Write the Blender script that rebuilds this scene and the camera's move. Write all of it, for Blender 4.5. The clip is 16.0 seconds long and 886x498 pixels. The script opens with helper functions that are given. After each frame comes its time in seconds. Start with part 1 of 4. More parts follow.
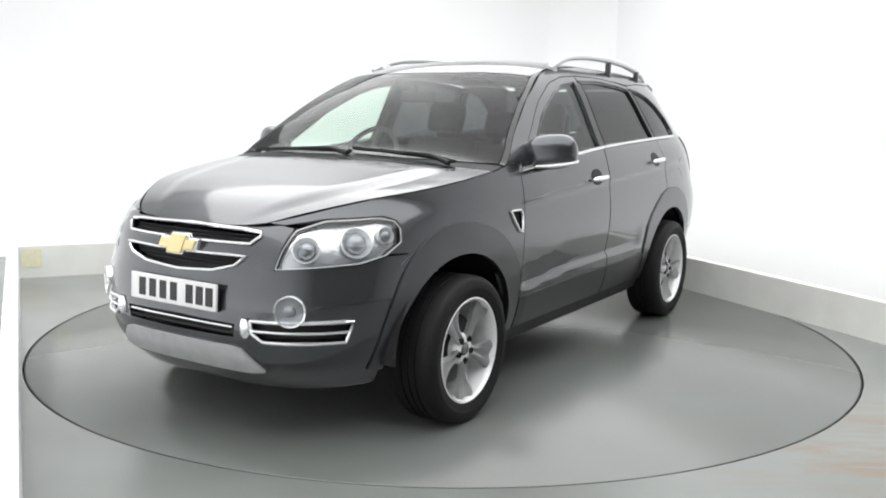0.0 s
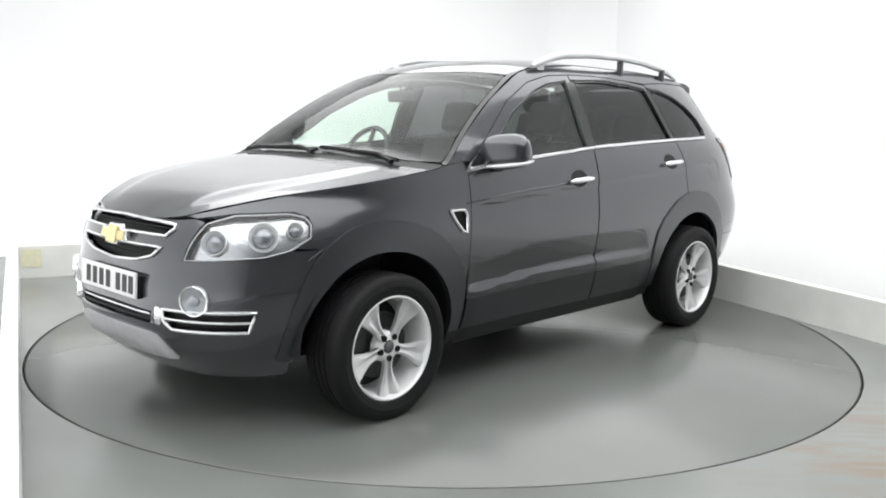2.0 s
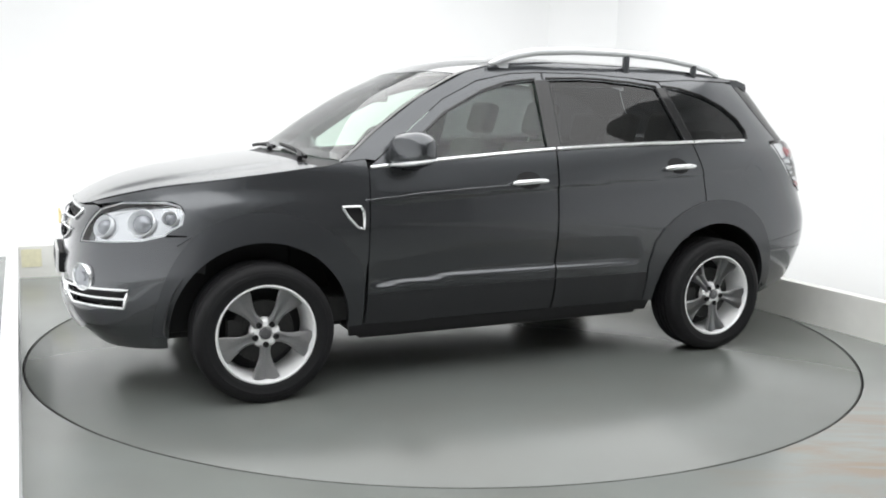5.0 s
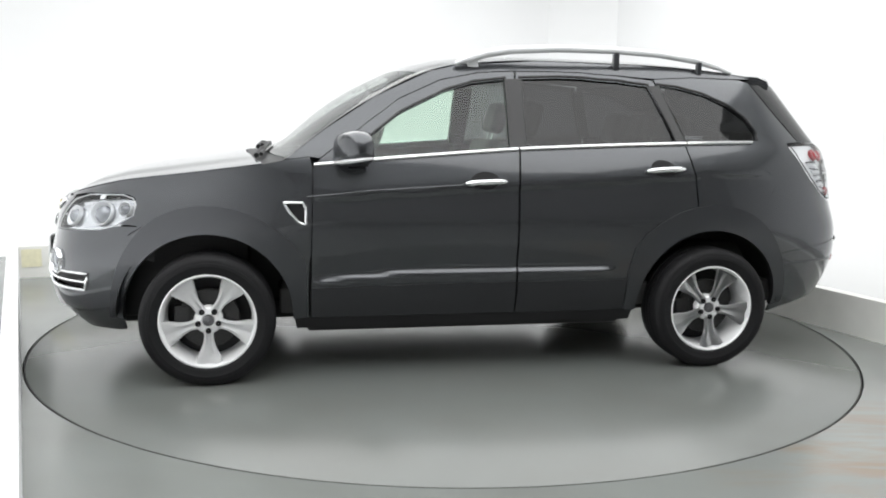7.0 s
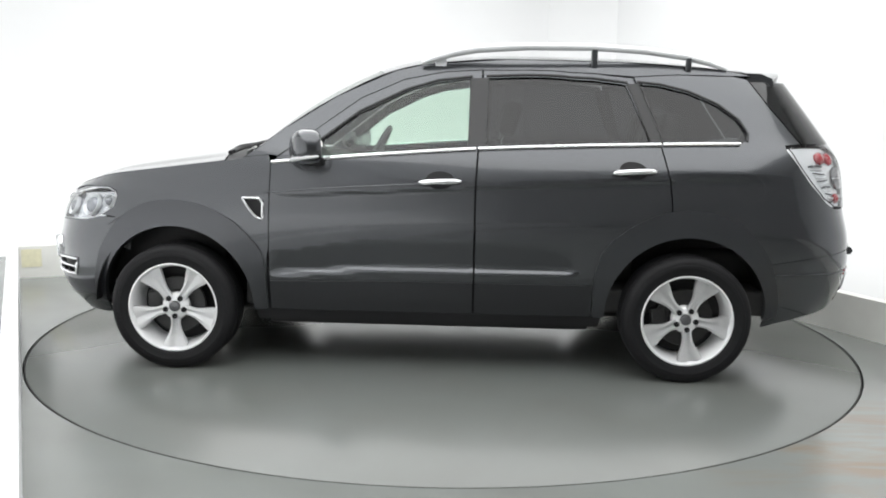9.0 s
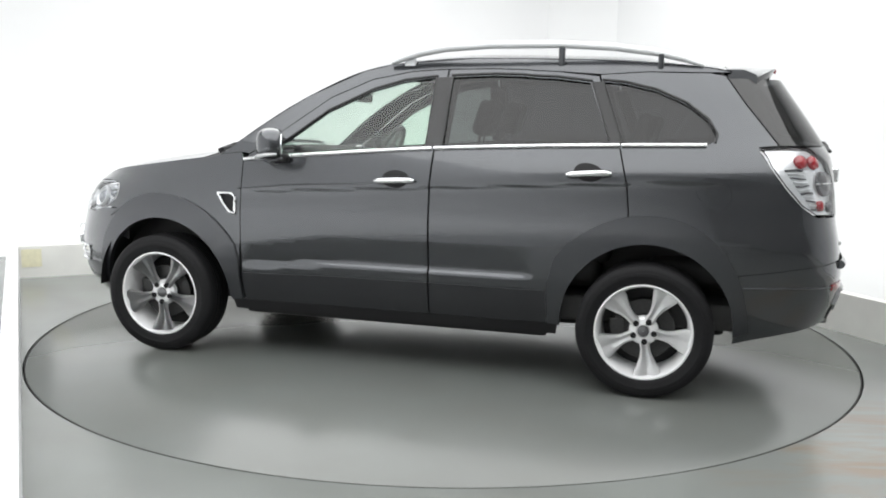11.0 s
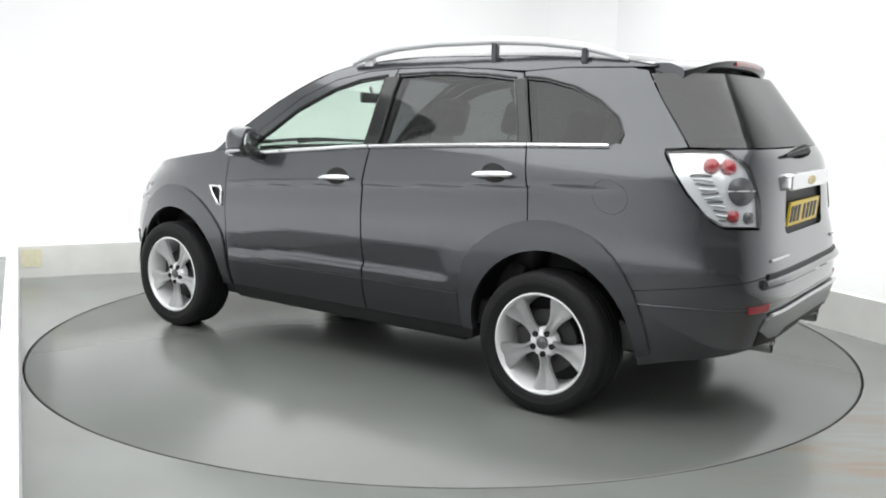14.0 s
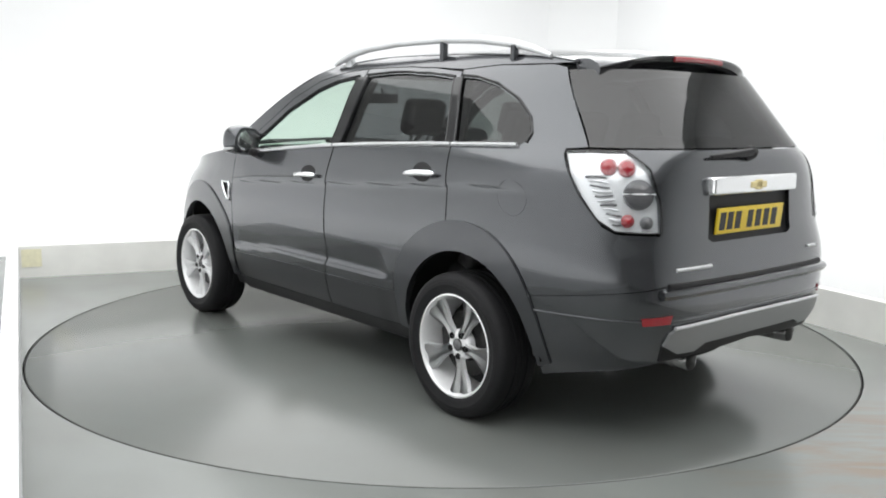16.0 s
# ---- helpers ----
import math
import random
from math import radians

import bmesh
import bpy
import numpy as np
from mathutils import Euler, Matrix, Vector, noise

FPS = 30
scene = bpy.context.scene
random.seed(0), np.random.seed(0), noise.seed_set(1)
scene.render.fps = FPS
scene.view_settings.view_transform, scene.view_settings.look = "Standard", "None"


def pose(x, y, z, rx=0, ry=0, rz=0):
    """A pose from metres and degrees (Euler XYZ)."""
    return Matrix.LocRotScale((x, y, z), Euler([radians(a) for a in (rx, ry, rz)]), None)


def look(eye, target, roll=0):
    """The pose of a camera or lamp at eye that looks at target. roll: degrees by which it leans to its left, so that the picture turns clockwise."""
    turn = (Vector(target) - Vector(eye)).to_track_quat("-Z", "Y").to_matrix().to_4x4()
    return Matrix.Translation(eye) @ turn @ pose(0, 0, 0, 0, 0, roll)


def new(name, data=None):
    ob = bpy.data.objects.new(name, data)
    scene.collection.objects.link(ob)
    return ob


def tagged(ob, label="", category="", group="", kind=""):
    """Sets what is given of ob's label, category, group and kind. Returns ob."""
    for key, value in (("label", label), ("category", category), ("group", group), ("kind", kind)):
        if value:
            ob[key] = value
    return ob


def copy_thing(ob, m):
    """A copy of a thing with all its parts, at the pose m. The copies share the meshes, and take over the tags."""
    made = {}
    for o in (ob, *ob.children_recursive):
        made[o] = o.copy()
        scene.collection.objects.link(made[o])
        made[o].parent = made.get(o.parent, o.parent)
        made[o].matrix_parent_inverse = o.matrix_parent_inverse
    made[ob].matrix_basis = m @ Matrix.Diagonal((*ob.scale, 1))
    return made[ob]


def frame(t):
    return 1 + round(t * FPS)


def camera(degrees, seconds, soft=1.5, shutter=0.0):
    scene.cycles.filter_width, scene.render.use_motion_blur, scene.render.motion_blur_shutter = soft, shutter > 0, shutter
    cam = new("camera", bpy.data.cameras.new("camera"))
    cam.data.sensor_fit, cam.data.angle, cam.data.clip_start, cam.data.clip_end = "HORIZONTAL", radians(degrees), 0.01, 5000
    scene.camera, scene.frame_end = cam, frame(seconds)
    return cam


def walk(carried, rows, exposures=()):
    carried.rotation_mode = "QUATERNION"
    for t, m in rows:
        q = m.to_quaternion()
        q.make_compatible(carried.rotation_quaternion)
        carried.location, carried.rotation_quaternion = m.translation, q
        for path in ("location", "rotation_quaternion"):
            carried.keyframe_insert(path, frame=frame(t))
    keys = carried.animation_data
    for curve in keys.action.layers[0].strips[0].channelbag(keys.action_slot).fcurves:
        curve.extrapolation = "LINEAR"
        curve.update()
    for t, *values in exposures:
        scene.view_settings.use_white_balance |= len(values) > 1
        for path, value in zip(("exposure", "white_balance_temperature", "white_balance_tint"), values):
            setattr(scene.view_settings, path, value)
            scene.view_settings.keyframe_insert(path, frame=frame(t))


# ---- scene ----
# ---- the camera, still on its stand ----
EYE, PAN, TILT, ROLL = (0.0, -5.555, 1.368), -0.122, 8.649, 0.992
cam = camera(53.56, 16.0, soft=1.9)
_way = Vector((math.sin(radians(PAN)) * math.cos(radians(TILT)), math.cos(radians(PAN)) * math.cos(radians(TILT)), -math.sin(radians(TILT))))
VIEW = look(EYE, Vector(EYE) + _way, ROLL)
walk(cam, [(0.0, VIEW), (16.0, VIEW)])
scene.view_settings.exposure = 0.0

# The turntable's angle (degrees) over time: it gathers speed, then turns steadily.
TURN = [(0, 237.29), (.5, 235.62), (1, 232.88), (1.5, 229.59), (2, 225.97), (2.5, 222.5), (3, 218.95), (3.5, 215.45), (4, 211.95),
        (5, 205.05), (5.75, 199.9), (6.5, 194.75), (7, 191.25), (7.5, 187.9), (8, 184.55), (8.5, 181.25), (9, 177.85),
        (9.8, 172.5), (10.6, 167.2), (11.5, 161.25), (12, 157.8), (12.5, 154.42), (13, 151.05), (13.5, 147.7), (14, 144.25),
        (14.5, 140.85), (15, 137.42), (15.5, 134.0), (16, 130.5)]
TABLE_R = 2.459
CAR_AT = (0.0496, 0.1256)

# ---- world and lights ----
world = bpy.data.worlds.new("studio_dark")
scene.world = world
world.use_nodes = True
world.node_tree.nodes["Background"].inputs[0].default_value = (.8, .85, .9, 1)
world.node_tree.nodes["Background"].inputs[1].default_value = 0.02

BASE = Vector((1.06, 3.46, 0))                    # the booth's far corner on the floor
ALONG = Vector((-math.cos(radians(24)), -math.sin(radians(24)), 0))   # along the back wall
TOWARD = Vector((math.sin(radians(24.8)), -math.cos(radians(24.8)), 0))   # along the side walls


def spot(a, b, z=0.0):
    """A place in the booth: a along the back wall, b along the side wall, from the far corner."""
    return BASE + ALONG * a + TOWARD * b + Vector((0, 0, z))


WIDE, DEEP, TALL = 4.94, 11.5, 3.6


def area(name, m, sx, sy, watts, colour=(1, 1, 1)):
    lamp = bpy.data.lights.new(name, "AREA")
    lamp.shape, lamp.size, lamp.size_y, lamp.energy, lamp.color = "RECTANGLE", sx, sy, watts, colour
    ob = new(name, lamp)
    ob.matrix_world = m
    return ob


def aimed(eye, target):
    return look(eye, target)


# an overhead softbox, added out of view for the light on bonnet and roof, and tubes hidden in the trough behind the low
# wall
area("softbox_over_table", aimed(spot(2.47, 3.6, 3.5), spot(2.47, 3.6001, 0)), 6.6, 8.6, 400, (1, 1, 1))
GAP = 1.3                                         # from the low wall back to the backdrop
for nm, a0, b0, a1, b1, ln, watts in (("trough_back", WIDE / 2, -.22, WIDE / 2, -GAP, WIDE + 1.6, 26), ("trough_right", -.22, 4.6, -GAP, 4.6, 10.6, 30), ("trough_left", WIDE + .22, 4.6, WIDE + GAP, 4.6, 10.6, 92)):
    eye, tgt = spot(a0, b0, .07), spot(a1, b1, 1.0)
    z = (eye - tgt).normalized()
    x = (ALONG if nm == "trough_back" else TOWARD).normalized()
    y = z.cross(x).normalized()
    m = Matrix((x, y, z)).transposed().to_4x4()
    m.translation = eye
    area(nm, m, ln, .16, watts)

# ---- materials ----
def material(name, colour, rough=.5, metal=0.0, coat=0.0, grain=0.0, grain_scale=60, bump=0.0, bump_scale=200, rough_var=0.0, **more):
    mat = bpy.data.materials.new(name)
    mat.use_nodes = True
    nt = mat.node_tree
    b = nt.nodes["Principled BSDF"]
    b.inputs["Base Color"].default_value = (*colour, 1)
    b.inputs["Roughness"].default_value = rough
    b.inputs["Metallic"].default_value = metal
    b.inputs["Coat Weight"].default_value = coat
    b.inputs["Coat Roughness"].default_value = .07
    for k, v in more.items():
        b.inputs[k].default_value = v
    co = nt.nodes.new("ShaderNodeTexCoord")
    if grain or rough_var:
        no = nt.nodes.new("ShaderNodeTexNoise")
        no.inputs["Scale"].default_value = grain_scale
        no.inputs["Detail"].default_value = 6
        nt.links.new(co.outputs["Object"], no.inputs["Vector"])
        if grain:
            mx = nt.nodes.new("ShaderNodeMix")
            mx.data_type = "RGBA"
            mx.inputs[6].default_value = (*[c * (1 - grain) for c in colour], 1)
            mx.inputs[7].default_value = (*[min(c * (1 + grain), 1) for c in colour], 1)
            nt.links.new(no.outputs["Fac"], mx.inputs[0])
            nt.links.new(mx.outputs[2], b.inputs["Base Color"])
        if rough_var:
            mr = nt.nodes.new("ShaderNodeMapRange")
            mr.inputs[3].default_value, mr.inputs[4].default_value = max(rough - rough_var, .02), min(rough + rough_var, 1)
            nt.links.new(no.outputs["Fac"], mr.inputs[0])
            nt.links.new(mr.outputs[0], b.inputs["Roughness"])
    if bump:
        nb = nt.nodes.new("ShaderNodeTexNoise")
        nb.inputs["Scale"].default_value = bump_scale
        nb.inputs["Detail"].default_value = 4
        nt.links.new(co.outputs["Object"], nb.inputs["Vector"])
        bp = nt.nodes.new("ShaderNodeBump")
        bp.inputs["Strength"].default_value = bump
        bp.inputs["Distance"].default_value = .002
        nt.links.new(nb.outputs["Fac"], bp.inputs["Height"])
        nt.links.new(bp.outputs[0], b.inputs["Normal"])
    return mat


def glass(name, tint, gloss_ior=1.45, haze=0.0):
    """Thin sheet glass: tinted see-through with a Fresnel gloss on it."""
    mat = bpy.data.materials.new(name)
    mat.use_nodes = True
    nt = mat.node_tree
    nt.nodes.remove(nt.nodes["Principled BSDF"])
    out = nt.nodes["Material Output"]
    tr, gl = nt.nodes.new("ShaderNodeBsdfTransparent"), nt.nodes.new("ShaderNodeBsdfGlossy")
    tr.inputs[0].default_value = (*tint, 1)
    gl.inputs["Roughness"].default_value = .01 + haze
    lw, pw, ma, mx = (nt.nodes.new("ShaderNode" + k) for k in ("LayerWeight", "Math", "Math", "MixShader"))
    lw.inputs["Blend"].default_value = .5
    pw.operation, ma.operation = "POWER", "MULTIPLY_ADD"
    pw.inputs[1].default_value = 5.0
    f0 = ((gloss_ior - 1) / (gloss_ior + 1)) ** 2 * 1.6
    ma.inputs[1].default_value, ma.inputs[2].default_value = 1 - f0, f0
    nt.links.new(lw.outputs["Facing"], pw.inputs[0])
    nt.links.new(pw.outputs[0], ma.inputs[0])
    nt.links.new(ma.outputs[0], mx.inputs[0])
    nt.links.new(tr.outputs[0], mx.inputs[1])
    nt.links.new(gl.outputs[0], mx.inputs[2])
    nt.links.new(mx.outputs[0], out.inputs[0])
    return mat


def floor_material(name, dull, stain, rust=0.0, wall_glow=1.0):
    """Grey-green floor paint: scuffs, damp smears, tyre dust, an uneven gloss."""
    mat = material(name, (.3, .32, .31), .3)
    nt = mat.node_tree
    b = nt.nodes["Principled BSDF"]
    co = nt.nodes.new("ShaderNodeTexCoord")
    def nz(scale, detail, rough=.6, dist=0.0):
        n = nt.nodes.new("ShaderNodeTexNoise")
        n.inputs["Scale"].default_value, n.inputs["Detail"].default_value = scale, detail
        n.inputs["Roughness"].default_value, n.inputs["Distortion"].default_value = rough, dist
        nt.links.new(co.outputs["Object"], n.inputs["Vector"])
        return n
    def ramp(src, stops):
        r = nt.nodes.new("ShaderNodeValToRGB")
        r.color_ramp.elements[0].position, r.color_ramp.elements[0].color = stops[0][0], (*[stops[0][1]] * 3, 1)
        r.color_ramp.elements[1].position, r.color_ramp.elements[1].color = stops[1][0], (*[stops[1][1]] * 3, 1)
        nt.links.new(src.outputs["Fac"], r.inputs[0])
        return r
    b.inputs["IOR"].default_value = 1.68
    big, mid, fine = nz(.7, 3, .5, .3), nz(1.6, 2, .45, .3), nz(70, 5)
    m1, m2, m3 = (nt.nodes.new("ShaderNodeMix") for _ in range(3))
    for m in (m1, m2, m3):
        m.data_type = "RGBA"
    m1.inputs[6].default_value, m1.inputs[7].default_value = (.142 * wall_glow, .153 * wall_glow, .145 * wall_glow, 1), (.158 * wall_glow, .168 * wall_glow, .159 * wall_glow, 1)
    nt.links.new(big.outputs["Fac"], m1.inputs[0])
    nt.links.new(m1.outputs[2], m2.inputs[6])
    m2.inputs[7].default_value = (.115, .112, .098, 1)
    r = ramp(mid, ((.40, 0.0), (.95, stain)))
    nt.links.new(r.outputs[0], m2.inputs[0])
    nt.links.new(m2.outputs[2], m3.inputs[6])
    m3.inputs[7].default_value = (.22, .175, .125, 1)
    # worn, rust-brown streaks where wheels roll on to the table
    wear = nt.nodes.new("ShaderNodeMapping")
    wear.inputs["Rotation"].default_value = (0, 0, radians(-64))
    wear.inputs["Scale"].default_value = (.9, 5.0, 1)
    nt.links.new(co.outputs["Object"], wear.inputs["Vector"])
    streak = nz(1.3, 6, .62, .5)
    nt.links.new(wear.outputs[0], streak.inputs["Vector"])
    gap = nt.nodes.new("ShaderNodeVectorMath")
    gap.operation = "DISTANCE"
    gap.inputs[1].default_value = (1.85, -2.0, 0)
    nt.links.new(co.outputs["Object"], gap.inputs[0])
    near = nt.nodes.new("ShaderNodeMapRange")
    near.inputs[1].default_value, near.inputs[2].default_value, near.inputs[3].default_value, near.inputs[4].default_value = .25, 1.0, rust, 0
    nt.links.new(gap.outputs["Value"], near.inputs[0])
    r2 = ramp(streak, ((.44, 0.0), (.62, 1.0)))
    amount = nt.nodes.new("ShaderNodeMath")
    amount.operation = "MULTIPLY"
    nt.links.new(r2.outputs[0], amount.inputs[0])
    nt.links.new(near.outputs[0], amount.inputs[1])
    nt.links.new(amount.outputs[0], m3.inputs[0])
    nt.links.new(m3.outputs[2], b.inputs["Base Color"])
    r3 = ramp(big, ((.2, dull + .03), (.8, dull - .03)))
    nt.links.new(r3.outputs[0], b.inputs["Roughness"])
    bp = nt.nodes.new("ShaderNodeBump")
    bp.inputs["Strength"].default_value, bp.inputs["Distance"].default_value = .012, .0004
    nt.links.new(fine.outputs["Fac"], bp.inputs["Height"])
    nt.links.new(bp.outputs[0], b.inputs["Normal"])
    return mat


# Outer floor colour is lightened to stand in for the white walls' reflection.
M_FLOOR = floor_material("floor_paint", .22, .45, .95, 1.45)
M_TABLE = floor_material("table_paint", .23, .4)
def duller(mat, level):
    """Less shine at a glance for rubber and rough plastic."""
    mat.node_tree.nodes["Principled BSDF"].inputs["Specular IOR Level"].default_value = level


M_SEAM = material("seam_black", (.012, .012, .012), .7, grain=.3)
M_WALL = material("white_backdrop", (.79, .795, .80), .75, grain=.02, grain_scale=2, bump=.05)
M_PLINTH = material("plinth_paint", (.82, .82, .785), .6, grain=.1, grain_scale=5, bump=.15, bump_scale=40)
M_DARKWALL = material("unseen_wall_grey", (.28, .28, .28), .8, grain=.1, grain_scale=3)
M_CEILING = material("studio_white", (.74, .75, .75), .8, grain=.1, grain_scale=3)
M_TAPE = material("yellow_tape", (.80, .77, .56), .6, grain=.15, grain_scale=30)
M_PAINT = material("charcoal_paint", (.072, .076, .083), .26, .8, coat=1.0, grain=.12, grain_scale=900, bump=.02, bump_scale=1500, rough_var=.03, **{"Coat IOR": 1.52})
M_CLAD = material("grey_cladding", (.06, .063, .069), .32, .7, coat=.6, grain=.12, grain_scale=700)
M_BLACK = material("black_plastic", (.013, .013, .014), .5, grain=.2, grain_scale=300, bump=.1, bump_scale=600)
M_GLOSSBLACK = material("gloss_black", (.012, .012, .013), .12)
M_TYRE = material("tyre_rubber", (.011, .011, .012), .62, grain=.25, grain_scale=80, bump=.2, bump_scale=300)
M_ALLOY = material("silver_alloy", (.91, .915, .92), .22, .15, grain=.05, grain_scale=50)
# Lower cladding, darkened because it faces down and mirrors the dark floor.
M_CLADLOW = material("shaded_lower_cladding", (.030, .031, .034), .38, .4, coat=.25, grain=.12, grain_scale=700)
M_HOUSE = material("lamp_housing", (.74, .75, .77), .12, .75, bump=1.0, bump_scale=28, rough_var=.06, grain_scale=60)
# Steel set darker than its own grey, for the shade behind the spokes.
M_STEEL = material("shaded_brake_steel", (.055, .055, .055), .45, .8, grain=.3, grain_scale=120)
M_CHROME = material("chrome", (.90, .91, .92), .10, .75, rough_var=.03, grain_scale=30)
M_SILVER = material("silver_plastic", (.70, .71, .72), .29, .25, grain=.06, grain_scale=300)
M_GOLD = material("gold_badge", (.78, .66, .34), .25, .4, grain=.1, grain_scale=80)
M_WHITEPLATE = material("white_plate", (.8, .8, .8), .35, grain=.04)
M_YELLOWPLATE = material("yellow_plate", (.85, .62, .04), .35, grain=.05)
M_INK = material("plate_ink", (.02, .02, .02), .5, grain=.2)
M_REFLECTOR = material("lamp_reflector", (.88, .89, .90), .14, .35, bump=.6, bump_scale=45, rough_var=.08, grain_scale=60)
M_BULB = material("lamp_glass_bowl", (.30, .31, .33), .06, .6)
M_LENS = glass("clear_lens", (.94, .95, .96), 1.5)
M_RED = material("red_lens", (.30, .012, .02), .12, coat=1.0, grain=.25, grain_scale=90)
M_SMOKE = material("smoked_lens", (.09, .09, .095), .15, coat=.8, grain=.3, grain_scale=70)
M_SCREEN = glass("windscreen_glass", (.87, .94, .90), 1.36)
M_REARGLASS = glass("dark_rear_glass", (.05, .053, .056), 1.6)
M_SKID = material("grey_skid_plastic", (.30, .305, .31), .36, .5, grain=.1, grain_scale=300)
M_TIP = material("exhaust_chrome", (.30, .30, .30), .25, .9, grain=.3, grain_scale=60)
M_SKIDSILVER = material("scuffed_silver_plastic", (.56, .565, .57), .38, .4, grain=.22, grain_scale=14, bump=.3, bump_scale=25)
M_GLASS = glass("green_tinted_glass", (.70, .82, .74), 1.5)
M_PRIVACY = glass("privacy_glass", (.105, .11, .115), 1.45)
duller(M_TYRE, .22)
duller(M_BLACK, .3)
M_CABIN = material("cabin_trim", (.045, .045, .045), .7, grain=.2, grain_scale=40, bump=.2, bump_scale=200)
M_LEATHER = material("seat_leather", (.035, .035, .036), .5, grain=.2, grain_scale=30, bump=.2, bump_scale=120)
M_PALECLOTH = material("headliner_cloth", (.42, .42, .4), .9, grain=.08, grain_scale=90)

# ---- mesh helpers ----
def link_mesh(name, me, mat, parent, label=""):
    me.materials.append(mat)
    ob = new(name, me)
    ob.parent = parent
    if label:
        tagged(ob, label)
    return ob


def part(name, bm, mat, parent, label="", smooth_it=True):
    me = bpy.data.meshes.new(name)
    bmesh.ops.recalc_face_normals(bm, faces=bm.faces)
    bm.to_mesh(me)
    bm.free()
    if smooth_it:
        me.set_sharp_from_angle(angle=radians(40))
        me.polygons.foreach_set("use_smooth", [True] * len(me.polygons))
    return link_mesh(name, me, mat, parent, label)


def box(bm, lo, hi, bevel=.0, m=None):
    r = bmesh.ops.create_cube(bm, size=1)
    c = [(lo[i] + hi[i]) / 2 for i in range(3)]
    for v in r["verts"]:
        v.co = Vector([c[i] + v.co[i] * (hi[i] - lo[i]) for i in range(3)])
    vs = r["verts"]
    if bevel:
        es = list({e for v in vs for e in v.link_edges})
        r2 = bmesh.ops.bevel(bm, geom=es, offset=bevel, segments=3, profile=.6, affect="EDGES")
        vs = list({v for f in r2["faces"] for v in f.verts} | {v for v in vs if v.is_valid})
    if m is not None:
        for v in vs:
            v.co = m @ v.co
    return vs


def tube(bm, path, radius, sides=10, flat=1.0, up=Vector((0, 0, 1))):
    """A rod along a path; radius may be a list; flat squeezes it along up."""
    rings = []
    n = len(path)
    for i, q in enumerate(path):
        q = Vector(q)
        d = (Vector(path[min(i + 1, n - 1)]) - Vector(path[max(i - 1, 0)])).normalized()
        a = d.cross(up).normalized()
        b = a.cross(d).normalized()
        r = radius[i] if isinstance(radius, (list, tuple)) else radius
        rings.append([bm.verts.new(q + a * r * math.cos(2 * math.pi * k / sides) + b * r * flat * math.sin(2 * math.pi * k / sides)) for k in range(sides)])
    for r0, r1 in zip(rings, rings[1:]):
        for k in range(sides):
            bm.faces.new((r0[k], r0[(k + 1) % sides], r1[(k + 1) % sides], r1[k]))
    bm.faces.new(rings[0][::-1])
    bm.faces.new(rings[-1])


def lathe(bm, profile, steps=48, axis="y", m=None):
    """Turns a profile of (radius, offset along the axis) round the axis."""
    rings = []
    for r, h in profile:
        ring = []
        for k in range(steps):
            a = 2 * math.pi * k / steps
            co = Vector((r * math.cos(a), h, r * math.sin(a))) if axis == "y" else (Vector((r * math.cos(a), r * math.sin(a), h)) if axis == "z" else Vector((h, r * math.cos(a), r * math.sin(a))))
            ring.append(bm.verts.new(m @ co if m is not None else co))
        rings.append(ring)
    for r0, r1 in zip(rings, rings[1:]):
        for k in range(steps):
            bm.faces.new((r0[k], r0[(k + 1) % steps], r1[(k + 1) % steps], r1[k]))
    return rings


def inside(pt, loop):
    x, y = pt
    c = False
    j = len(loop) - 1
    for i in range(len(loop)):
        if (loop[i][1] > y) != (loop[j][1] > y) and x < (loop[j][0] - loop[i][0]) * (y - loop[i][1]) / (loop[j][1] - loop[i][1]) + loop[i][0]:
            c = not c
        j = i
    return c


def densify(loop, step):
    out = []
    for i, a in enumerate(loop):
        b = loop[(i + 1) % len(loop)]
        k = max(1, int(math.ceil(math.hypot(b[0] - a[0], b[1] - a[1]) / step)))
        out += [(a[0] + (b[0] - a[0]) * j / k, a[1] + (b[1] - a[1]) * j / k) for j in range(k)]
    return out


